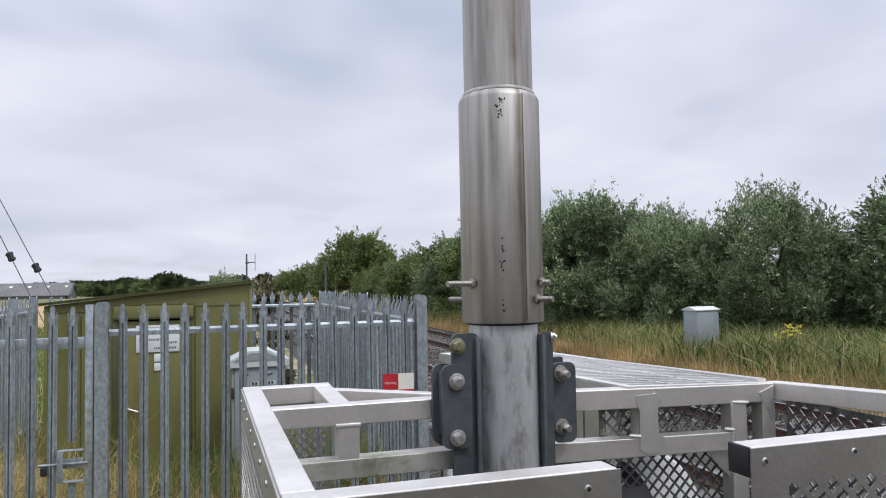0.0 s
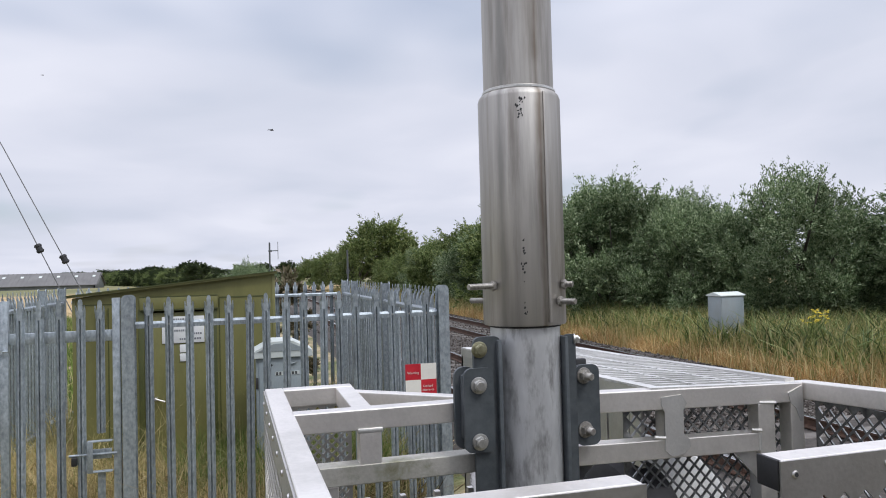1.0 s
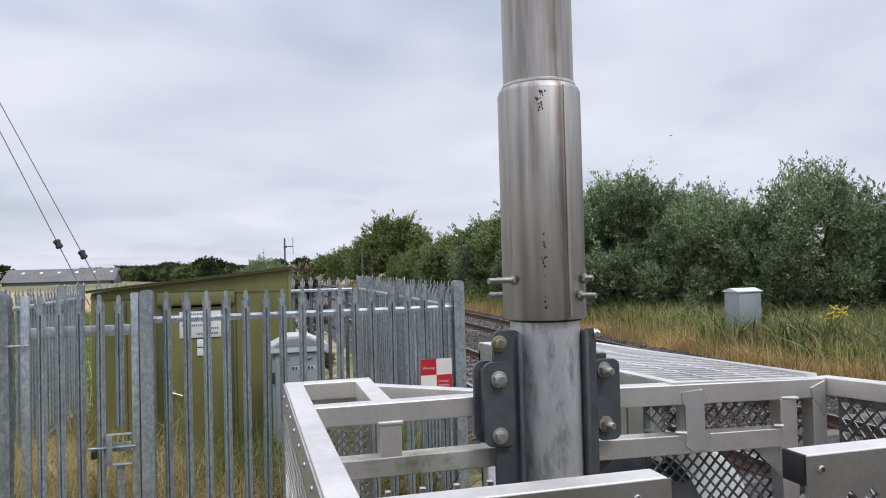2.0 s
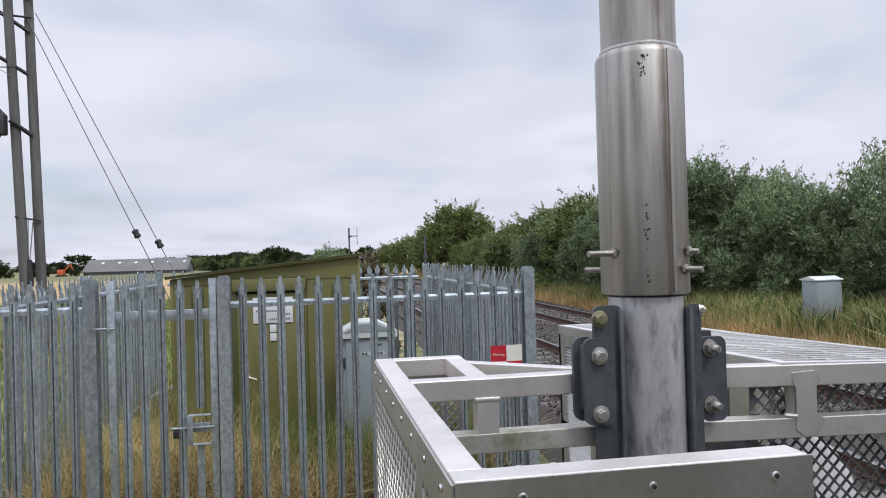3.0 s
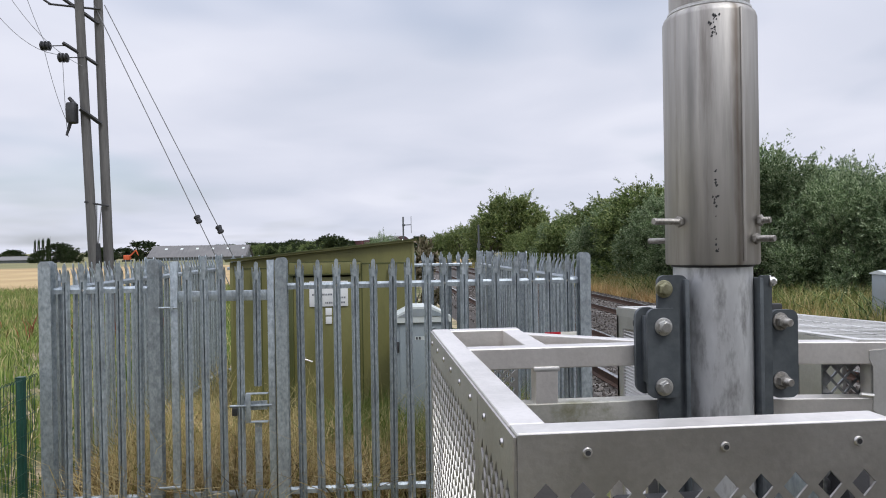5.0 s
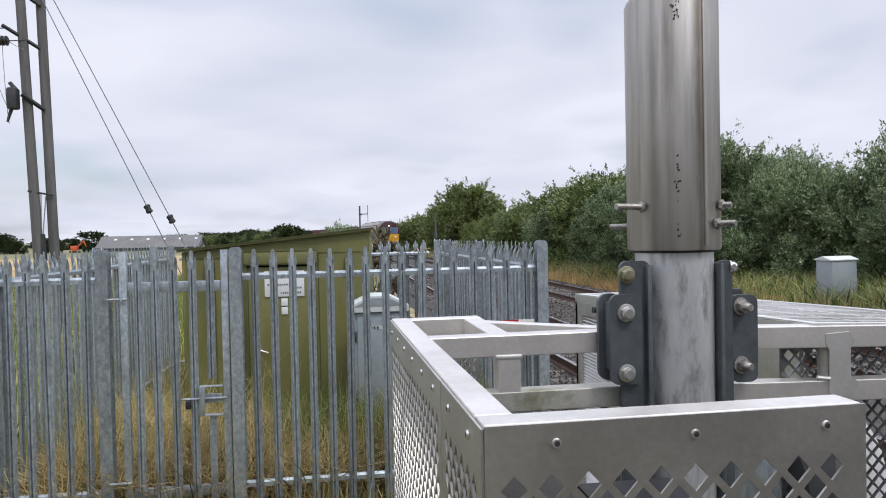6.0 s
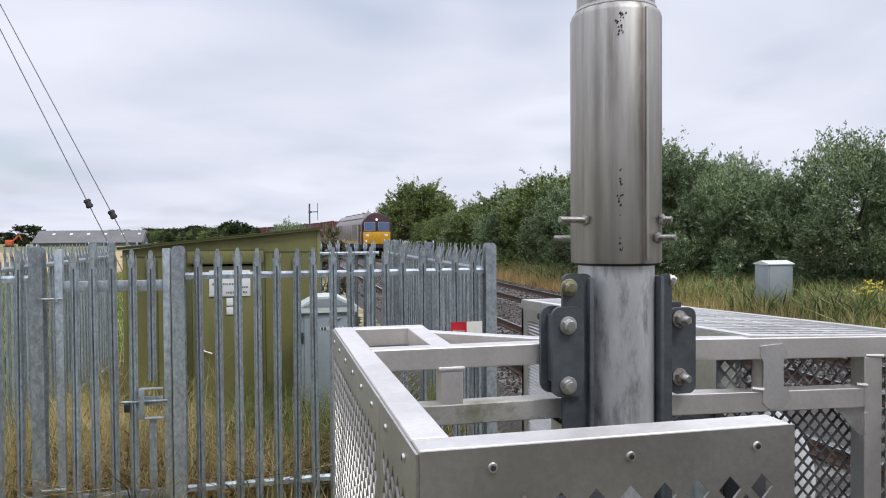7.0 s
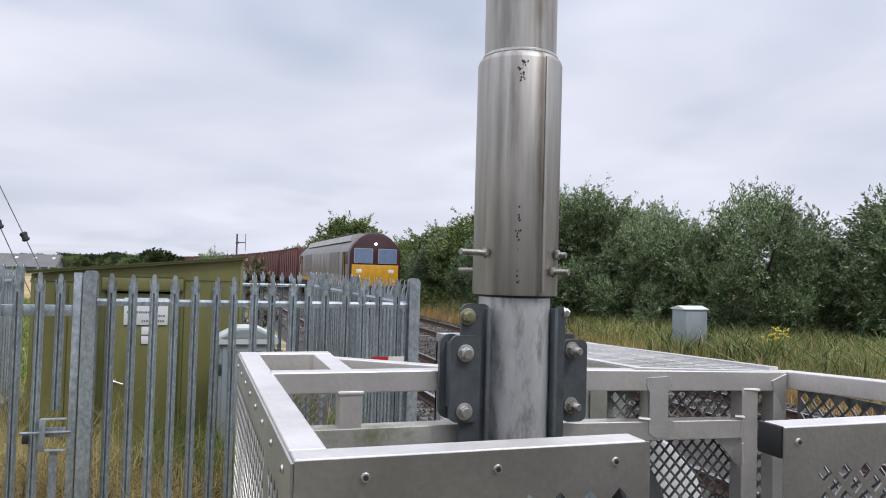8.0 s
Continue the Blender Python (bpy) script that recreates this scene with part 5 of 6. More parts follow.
def build_loco():
    e = thing("locomotive", (0, 0, 0), "maroon diesel freight locomotive with yellow warning panel and headlight", "locomotive")
    profile_shell([(0.5, loco_outline(1.31, 1.15, 2.88, 3.86)), (20.8, loco_outline(1.31, 1.15, 2.88, 3.86))], "body", LOCO_GREY, e, "grey-brown body side with its sheen in the colour")
    for y0, y1, flip in ((0, 1.9, 1), (21.3, 19.4, -1)):
        s = flip
        rows = [(y0, loco_outline(1.28, 1.15, 2.84, 3.82)), (y0 + s * 0.05, loco_outline(1.33, 1.15, 2.88, 3.95)), (y0 + s * 0.5, loco_outline(1.34, 1.15, 2.9, 3.97))]
        cab = profile_shell(rows, "cab", MAROON, e, "maroon cab with arched roof")
        yf = y0 - s * 0.02
        ya, yb = min(yf, y0 + s * 0.01), max(yf, y0 + s * 0.01)
        part("warning_panel", box(-1.22, 1.22, ya - 0.005, yb, 1.2, 2.29, 0.01), YELLOW, cab, "yellow front panel")
        for wx0, wx1 in ((-1.12, -0.13), (0.13, 1.12)):
            f = part("windscreen_frame", prism(rounded(wx0, wx1, 2.36, 3.13, 0.06), "y", ya - 0.01, yb), CABINET, cab, "pale window surround", smooth=False)
            part("windscreen", prism(rounded(wx0 + 0.04, wx1 - 0.04, 2.40, 3.09, 0.05), "y", ya - 0.018, yb + 0.002), GLASS, f, "blue reflecting windscreen", smooth=False)
        part("headlight", rod((0, y0 + s * 0.06, 3.36), (0, y0 - s * 0.06, 3.36), 0.075, n=20), LAMP, cab, "lit headlight")
        for x in (-0.98, 0.98):
            part("marker_light", rod((x, y0 + s * 0.05, 1.46), (x, y0 - s * 0.06, 1.46), 0.055, n=16), LAMP if x < 0 else CREAM, cab)
            part("number_panel", box(x - 0.28 * (x > 0), x + 0.28 * (x < 0), ya - 0.012, yb, 1.86, 2.06, 0.01), CREAM, cab)
        part("buffer_beam", box(-1.25, 1.25, min(y0 - s * 0.02, y0 + s * 0.3), max(y0 - s * 0.02, y0 + s * 0.3), 0.85, 1.15, 0.02), UNDER, e)
        for x in (-0.87, 0.87):
            part("buffer", rod((x, y0, 1.06), (x, y0 - s * 0.55, 1.06), 0.12, 0.2, n=18), UNDER, e)
        for sx in (-1, 1):
            x = sx * 1.32
            yc = y0 + s * 0.85
            part("cab_side_window", box(min(x, x + sx * 0.02), max(x, x + sx * 0.02), yc - 0.38, yc + 0.38, 2.3, 2.95, 0.01), BLACK, cab, "dark cab side window")
            yd = y0 + s * 1.75
            part("door_recess", box(min(x, x + sx * 0.02), max(x, x + sx * 0.02), yd - 0.32, yd + 0.32, 1.25, 2.95, 0.01), UNDER, cab)
            part("grab_rail", rod((x + sx * 0.05, yd - 0.36, 1.3), (x + sx * 0.05, yd - 0.36, 2.8), 0.02, n=8), YELLOW, cab)
    roof = profile_shell([(2.2, [(-0.95, 3.55), (0.95, 3.55), (0.8, 3.90), (0.45, 3.99), (-0.45, 3.99), (-0.8, 3.90)]), (19.0, [(-0.95, 3.55), (0.95, 3.55), (0.8, 3.90), (0.45, 3.99), (-0.45, 3.99), (-0.8, 3.90)])], "roof", LOCO_ROOF, e, "grey roof")
    for y in (4.0, 7.0, 10.0, 13.0, 16.0):
        part("roof_hatch", box(-0.55, 0.55, y, y + 1.8, 3.98, 4.05, 0.03), DARK_METAL, roof, "dark radiator fan grille")
    part("exhaust", box(-0.3, 0.3, 11.9, 12.6, 4.0, 4.12, 0.02), UNDER, roof)
    for sx in (-1, 1):
        x = sx * 1.30
        for y0, y1, n in ((3.2, 6.6, 16), (14.2, 17.8, 16)):
            g = part("side_grille", box(min(x, x + sx * 0.012), max(x, x + sx * 0.012), y0, y1, 1.75, 2.98), LOCO_GREY, e, smooth=False)
            for i in range(n):
                z = 1.8 + i * 0.073
                part("grille_slat", box(min(x, x + sx * 0.035), max(x, x + sx * 0.035), y0 + 0.03, y1 - 0.03, z, z + 0.03), LOCO_GREY, g, smooth=False)
        for y in (7.3, 8.6, 9.9, 11.2, 12.5):
            part("side_door", box(min(x, x + sx * 0.015), max(x, x + sx * 0.015), y, y + 1.15, 1.4, 2.95, 0.01), LOCO_GREY, e)
        part("stripe", box(min(x, x + sx * 0.02), max(x, x + sx * 0.02), 2.3, 19.0, 1.2, 1.42), YELLOW, e, "gold side stripe", smooth=False)
    part("underframe", box(-1.2, 1.2, 1.0, 20.3, 0.75, 1.15, 0.02), UNDER, e)
    part("fuel_tank", box(-1.15, 1.15, 7.8, 13.4, 0.3, 0.8, 0.05), UNDER, e)
    for yc in (4.3, 17.0):
        bg = part("bogie", box(-1.15, 1.15, yc - 2.3, yc + 2.3, 0.45, 0.78, 0.05), UNDER, e)
        for dy in (-1.7, 0, 1.7):
            for x in (-0.79, 0.66):
                part("wheel", rod((x, yc + dy, 0.53), (x + 0.13, yc + dy, 0.53), 0.53, n=28), RUST, bg)
    return e


def build_wagon():
    w = thing("hopper_wagon", (0, 0, 0), "faded maroon bogie box wagon with ribbed sides", "wagon", "freight wagons")
    L = 13.2
    for x in (-1.30, 1.22):
        part("side", box(x, x + 0.08, 0.5, L - 0.5, 1.1, 3.62, 0.01), WAGON, w)
    for y in (0.5, L - 0.58):
        part("end", box(-1.22, 1.22, y, y + 0.08, 1.1, 3.62, 0.01), WAGON, w)
    part("floor", box(-1.22, 1.22, 0.58, L - 0.58, 1.1, 1.25), UNDER, w)
    for x in (-1.36, 1.30):
        for i in range(10):
            y = 0.55 + i * (L - 1.18) / 9
            part("rib", box(x, x + 0.06, y, y + 0.08, 1.1, 3.60, 0.005), WAGON, w)
        part("top_rim", box(x - 0.01, x + 0.09, 0.45, L - 0.45, 3.59, 3.69, 0.01), WAGON, w)
    for i in range(4):
        part("end_rib", box(-1.1 + i * 0.7, -1.0 + i * 0.7, 0.42, 0.5, 1.1, 3.57, 0.005), WAGON, w)
    for z in (1.5, 2.0, 2.5, 3.0):
        part("end_step", box(-1.1, -0.6, 0.36, 0.40, z, z + 0.05), CREAM, w)
    part("underframe", box(-1.0, 1.0, 0.2, L - 0.2, 0.8, 1.1, 0.02), UNDER, w)
    for yc in (2.2, L - 2.2):
        bg = part("bogie", box(-1.05, 1.05, yc - 1.3, yc + 1.3, 0.4, 0.7, 0.04), UNDER, w)
        for dy in (-0.95, 0.95):
            for x in (-0.79, 0.66):
                part("wheel", rod((x, yc + dy, 0.46), (x + 0.13, yc + dy, 0.46), 0.46, n=24), RUST, bg)
    for x in (-0.87, 0.87):
        part("buffer", rod((x, 0.45, 1.06), (x, 0.05, 1.06), 0.12, 0.18, n=16), UNDER, w)
    return w


LOCO = build_loco()
WAGONS = [build_wagon()]
for i in range(7):
    WAGONS.append(copy_thing(WAGONS[0], Matrix.Identity(4)))


# ---- trees, bushes and grass ----
def crown_mesh(name, rng, w, h, leaves, leaf, material, base=0.1, lumps=30, shoots=12, pointed=1.0):
    """A crown of leafy sprays that stand out from lumpy boughs; w is half its width, h its height."""
    centres, radii = [], []
    for i in range(lumps):
        a = rng.uniform(0, 2 * np.pi)
        z = rng.uniform(0.0, 1.0)
        env = np.sqrt(max(0.05, 1 - (abs(z - 0.36) / 0.68) ** 2.2))
        r = w * env * np.sqrt(rng.uniform(0.05, 0.95))
        centres.append((r * np.cos(a), r * np.sin(a), base + z * h * 0.84))
        radii.append(w * rng.uniform(0.12, 0.30))
    centres, radii = np.array(centres), np.array(radii)
    out = centres * np.array([1, 1, 0.0]) / w
    axis = out * 0.8 + np.array([0, 0, max(pointed, 0.05)])
    axis /= np.linalg.norm(axis, axis=1)[:, None]
    # sprays: thin twigs from the boughs, bent outwards and upwards, of uneven length
    per = 34
    n = leaves // per
    k = rng.integers(0, lumps, n)
    v = rng.normal(size=(n, 3))
    v /= np.linalg.norm(v, axis=1)[:, None]
    root = centres[k] + v * (radii[k] * rng.uniform(0.25, 0.95, n))[:, None]
    way = v * 0.75 + axis[k] * 0.8 + rng.normal(0, 0.28, (n, 3))
    way /= np.linalg.norm(way, axis=1)[:, None]
    length = w * rng.gamma(5.0, 0.03, n)
    # upright shoots break the outline
    m = shoots
    a = rng.uniform(0, 2 * np.pi, m)
    r0 = w * rng.uniform(0.0, 0.8, m)
    top = base + h * (1.0 - 0.42 * (r0 / w) ** 2) * rng.uniform(0.92, 1.1, m)
    ln = h * rng.uniform(0.10, 0.22, m)
    root = np.concatenate([root, np.stack([r0 * np.cos(a), r0 * np.sin(a), top - ln], 1)])
    way = np.concatenate([way, rng.normal(0, 0.16, (m, 3)) + np.array([0, 0, 1.0])])
    length = np.concatenate([length, ln])
    n += m
    t = rng.uniform(0, 1, (n, per)) ** 0.8
    spread = (0.035 + 0.10 * (1 - t)) * length[:, None]
    p = root[:, None] + way[:, None] * (t * length[:, None])[..., None] + rng.normal(0, 1, (n, per, 3)) * spread[..., None]
    d = way[:, None] * 0.9 + rng.normal(0, 0.55, (n, per, 3))
    p, d = p.reshape(-1, 3), d.reshape(-1, 3)
    keep = p[:, 2] > 0.02
    p, d = p[keep], d[keep]
    n = len(p)
    d /= np.linalg.norm(d, axis=1)[:, None]
    side = np.cross(d, rng.normal(size=(n, 3)))
    side /= np.linalg.norm(side, axis=1)[:, None]
    ln = leaf * rng.uniform(0.55, 1.4, n)[:, None]
    wd = ln * 0.19
    co = np.stack([p, p + d * ln * 0.45 + side * wd, p + d * ln, p + d * ln * 0.55 - side * wd], 1)
    return quads_mesh(name, co, material)


def build_tree(seed, w, h, leaves, leaf, material, label, category="bush", lumps=30, shoots=12, plume=0.8):
    rng = np.random.default_rng(seed)
    rnd = random.Random(seed)
    t = thing("tree" if category == "tree" else "bush", (0, 0, 0), label, category, "lineside trees")
    b = rod((0, 0, -0.4), (0.08 * w, 0.05, h * 0.45), 0.05 * w + 0.03, 0.03 * w, n=10)
    for i in range(9):
        a = i * 2.4 + rnd.uniform(-0.3, 0.3)
        z0 = h * rnd.uniform(0.05, 0.42)
        r = w * rnd.uniform(0.45, 0.8)
        mid = (r * 0.5 * math.cos(a), r * 0.5 * math.sin(a), z0 + h * 0.2)
        end = (r * math.cos(a), r * math.sin(a), min(h * 0.9, z0 + h * rnd.uniform(0.3, 0.55)))
        rod((0.05 * w, 0, z0), mid, 0.022 * w, 0.015 * w, n=7, bm=b)
        rod(mid, end, 0.015 * w, 0.004 * w, n=6, bm=b)
    part("trunk", b, BARK, t)
    cr = new("crown", crown_mesh("crown", rng, w, h, leaves, leaf, material, 0.05, lumps, shoots, plume))
    cr.parent = t
    return t


def plant_trees():
    kinds = [
        build_tree(1, 2.7, 4.8, 130000, 0.105, LEAF_A, "dense grey-green willow bush beside the railway", lumps=70, shoots=90),
        build_tree(2, 2.4, 4.2, 110000, 0.105, LEAF_A, "dense grey-green willow bush beside the railway", lumps=60, shoots=80),
        build_tree(3, 2.9, 5.3, 160000, 0.105, LEAF_A, "tall grey-green willow bush beside the railway", lumps=76, shoots=110),
        build_tree(4, 3.2, 6.2, 60000, 0.16, LEAF_B, "rounded green hawthorn tree beside the railway", "tree", 80, 4, 0.15),
        build_tree(5, 4.0, 7.0, 20000, 0.34, LEAF_C, "dark distant hedgerow tree", "tree", 60, 10, 0.15),
    ]
    rnd = random.Random(11)
    spots = [  # kind, x, y, turn, size
        (2, 15.3, 12.5, 0, 0.93), (0, 13.4, 15.5, 40, 0.86), (0, 12.6, 19.3, 100, 1.12), (0, 13.0, 22.8, 200, 1.05), (2, 18.9, 8.2, 20, 1.12),
        (0, 20.5, 4.6, 150, 1.2), (2, 16.4, 20.0, 310, 0.95), (1, 19.4, 13.0, 260, 0.62), (0, 22.5, 9.5, 200, 0.8), (0, 12.2, 27.0, 130, 0.92),
        (3, 12.6, 30.5, 0, 0.88), (1, 12.0, 34.0, 50, 1.05), (3, 12.6, 38.5, 120, 0.84), (3, 12.2, 43.5, 200, 0.74), (0, 12.2, 48.5, 20, 0.80),
        (3, 12.0, 54.0, 250, 0.62), (3, 11.6, 60.0, 300, 0.55), (3, 13.4, 75.0, 40, 1.34), (3, 16.4, 77.0, 200, 1.05), (3, 10.9, 74.0, 80, 0.98), (3, 9.2, 86.0, 160, 0.82),
        (3, 7.6, 96.0, 220, 0.72), (0, 16.0, 26.0, 30, 1.15), (3, 16.5, 36.0, 90, 0.9), (4, 4.6, 108.0, 220, 0.62), (4, 2.0, 122.0, 20, 0.62), (4, -2.0, 138.0, 90, 0.62), (4, -8.0, 155.0, 150, 0.6),
    ]
    for k, x, y, turn, s in spots:
        ob = copy_thing(kinds[k], Matrix.Translation((x, y, bank_height(x, y))) @ pose(0, 0, 0, 0, 0, turn))
        ob.scale = (s, s, s)
    for i in range(58):
        x = -260 + i * 7.0 + rnd.uniform(-3, 3)
        y = 260 + rnd.uniform(-15, 15)
        s = rnd.uniform(0.55, 1.05)
        if x > 2:
            s *= 0.9
        ob = copy_thing(kinds[4], Matrix.Translation((x, y, -0.5)) @ pose(0, 0, 0, 0, 0, rnd.uniform(0, 360)))
        ob.scale = (1.6 * s, 1.6 * s, 0.95 * s)
    for i, (x, y, s) in enumerate([(FAR_TRACK + bend(y) - 10.5 + rnd.uniform(-1, 1), y, rnd.uniform(0.62, 0.78)) for y in range(112, 300, 5)]):
        ob = copy_thing(kinds[3 if i % 3 else 4], Matrix.Translation((x, y, -0.3)) @ pose(0, 0, 0, 0, 0, i * 70))
        ob.scale = (s * 1.3, s * 1.3, s)
    for x, y, w, h in ((-86.0, 178, 0.09, 0.88), (-85.1, 178, 0.10, 0.90), (-84.1, 178, 0.11, 0.92), (-82.8, 178, 0.16, 0.94), (-80.2, 180, 0.55, 0.58), (-77.6, 181, 0.4, 0.5), (-88.0, 182, 0.4, 0.42), (-71.5, 182, 0.55, 0.58), (-69.6, 182, 0.4, 0.6), (-63.2, 184, 0.3, 0.5)):
        copy_thing(kinds[4], Matrix.Translation((x, y, -0.3)) @ pose(0, 0, 0, 0, 0, x * 9)).scale = (w, w, h)
    copy_thing(kinds[1], Matrix.Translation((-1.6, 35.0, -0.1)) @ pose(0, 0, 0, 0, 0, 30)).scale = (0.62, 0.62, 0.76)
    copy_thing(kinds[0], Matrix.Translation((-0.9, 36.5, -0.1)) @ pose(0, 0, 0, 0, 0, 130)).scale = (0.5, 0.5, 0.62)
    shrub = build_tree(6, 0.46, 2.6, 2400, 0.14, LEAF_SHRUB, "straggly brown-green shrub behind the equipment hut", lumps=26, shoots=10, plume=0.5)
    shrub.location = (-0.92, 8.6, 0.0)
    for ob in kinds:
        for o in (*ob.children_recursive, ob):
            bpy.data.objects.remove(o)


plant_trees()


def blades(name, rng, n, area, height, width, material, label, keep=None, clump=0.0, bent=0.5):
    """Grass blades, each a bent strip of two pieces."""
    x0, x1, y0, y1 = area
    x = rng.uniform(x0, x1, n)
    y = rng.uniform(y0, y1, n)
    if clump:
        cx, cy = rng.uniform(x0, x1, n // 24 + 1), rng.uniform(y0, y1, n // 24 + 1)
        k = rng.integers(0, len(cx), n)
        pick = rng.uniform(0, 1, n) < 0.75
        x = np.where(pick, cx[k] + rng.normal(0, clump, n), x)
        y = np.where(pick, cy[k] + rng.normal(0, clump, n), y)
    if keep is not None:
        m = keep(x, y)
        x, y = x[m], y[m]
    n = len(x)
    z = np.array([bank_height(a, c) for a, c in zip(x, y)]) - 0.02
    h = height * rng.uniform(0.35, 1.25, n)
    a = rng.uniform(0, 2 * np.pi, n)
    lean = rng.uniform(0.05, bent, n) * h
    dx, dy = np.cos(a) * lean, np.sin(a) * lean
    s = rng.uniform(0, np.pi, n)
    wx, wy = np.cos(s) * width, np.sin(s) * width
    b0 = np.stack([x - wx, y - wy, z], 1)
    b1 = np.stack([x + wx, y + wy, z], 1)
    m0 = np.stack([x - wx * 0.8 + dx * 0.3, y - wy * 0.8 + dy * 0.3, z + h * 0.6], 1)
    m1 = np.stack([x + wx * 0.8 + dx * 0.3, y + wy * 0.8 + dy * 0.3, z + h * 0.6], 1)
    t0 = np.stack([x + dx, y + dy, z + h], 1)
    verts = np.stack([b0, b1, m1, m0, t0], 1).reshape(-1, 3)
    idx = np.arange(n)[:, None] * 5
    quads = (idx + np.array([0, 1, 2, 3])).tolist()
    tris = (idx + np.array([3, 2, 4])).tolist()
    me = mesh_from(name, verts.tolist(), quads + tris, material)
    return tagged(new(name, me), label, "grass", "", "stuff")


def plant_grass():
    rng = np.random.default_rng(5)

    def bank(x, y):
        return rng.uniform(0, 1, len(x)) < np.clip((x - 9.2) / 1.5, 0.1, 1)

    blades("tall_grass", rng, 30000, (9.6, 16.5, -1, 30), 0.62, 0.013, BANK_GREEN, "tall green grass on the bank beyond the tracks", bank, 0.28, 1.1)
    blades("broad_weeds", rng, 9000, (9.8, 16.0, -1, 28), 0.8, 0.03, LEAF_B, "broad-leaved weeds among the tall grass", bank, 0.3, 1.4)
    blades("dry_grass", rng, 26000, (8.95, 11.2, -1, 34), 0.40, 0.010, GRASS_DRY, "dry orange-brown grass along the ballast edge", None, 0.2, 1.5)
    blades("straw_grass", rng, 26000, (9.3, 15.0, -1, 34), 0.75, 0.009, GRASS_STRAW, "pale straw stalks among the green grass", None, 0.3)
    blades("far_bank_grass", rng, 15000, (8.2, 12.0, 30, 80), 0.6, 0.02, GRASS_STRAW, "straw-coloured grass along the distant line", None, 0.4)
    blades("compound_weeds", rng, 5000, (-4.6, -0.1, 0.15, 2.3), 0.55, 0.011, WEED_BROWN, "tangled dead brown weeds inside the fenced compound", None, 0.14, 2.2)
    blades("compound_grass", rng, 9000, (-4.6, -0.1, 0.15, 6.5), 0.7, 0.006, GRASS_STRAW, "long dry grass inside the fenced compound", lambda x, y: ~((x > -3.78) & (x < -1.3) & (y > 2.25) & (y < 5.4)), 0.12, 1.5)
    blades("compound_green_grass", rng, 5000, (-2.4, -0.2, 0.9, 2.3), 0.75, 0.007, GRASS_GREEN, "green grass at the foot of the hut", None, 0.12, 0.8)
    blades("compound_dry_grass", rng, 19000, (-4.6, -1.9, 0.1, 3.2), 0.55, 0.006, BLEACHED, "bleached dry grass behind the gate", lambda x, y: ~((x > -3.78) & (y > 2.25)), 0.1, 1.3)
    blades("field_grass", rng, 70000, (-26, -4.95, -1, 42), 0.34, 0.015, FIELD_GREEN, "rough green grass in the field beside the fence", None, 0.2)
    blades("field_weeds", rng, 9000, (-26, -4.95, 1, 44), 0.5, 0.012, GRASS_STRAW, "pale seeding weeds standing in the field", None, 0.5, 1.2)
    blades("red_dock", rng, 160, (-15, -8.5, 13, 20), 0.7, 0.02, DOCK, "rust-red dock stalks standing in the field", None, 0.22, 0.5)
    blades("tall_stalks", rng, 1500, (-4.6, -0.2, 0.12, 2.2), 1.05, 0.0035, GRASS_STRAW, "long pale bent grass stalks behind the fence", None, 0.10, 1.1)
    blades("verge_grass", rng, 6000, (-6.5, 0.5, -2.6, -0.05), 0.35, 0.006, GRASS_STRAW, "short dry grass in front of the fence", None, 0.1)


plant_grass()


def build_ragwort():
    f = thing("ragwort", (12.0, 8.2, 0.3), "yellow flowering ragwort plant in the long grass", "wildflower")
    rnd = random.Random(3)
    stems, heads = bmesh.new(), bmesh.new()
    for i in range(16):
        x, y, z = 12.0 + rnd.uniform(-0.3, 0.3), 8.2 + rnd.uniform(-0.3, 0.3), rnd.uniform(0.95, 1.3)
        rod((12.0, 8.2, 0.3), (x, y, z), 0.008, 0.005, n=5, bm=stems)
        for k in range(9):
            q = Vector((x + rnd.uniform(-0.06, 0.06), y + rnd.uniform(-0.06, 0.06), z + rnd.uniform(-0.03, 0.03)))
            rod(q, q + Vector((0, 0, 0.012)), 0.02, 0.012, n=7, bm=heads)
    part("stem", stems, GRASS_GREEN, f)
    part("flower_heads", heads, YELLOW_FLOWER, f, "clusters of small yellow flowers")


YELLOW_FLOWER = surface("yellow_petals", (0.62, 0.48, 0.02), (0.75, 0.6, 0.04), 30, 0.6)
build_ragwort()


# ---- power poles, far buildings ----
def wire(points, r, parent, name="wire", material=None):
    b = bmesh.new()
    for a, c in zip(points, points[1:]):
        rod(a, c, r, n=6, bm=b)
    return part(name, b, material or WIRE, parent)


def sag(a, c, drop, n=12):
    a, c = Vector(a), Vector(c)
    return [a.lerp(c, i / n) + Vector((0, 0, -drop * 4 * (i / n) * (1 - i / n))) for i in range(n + 1)]


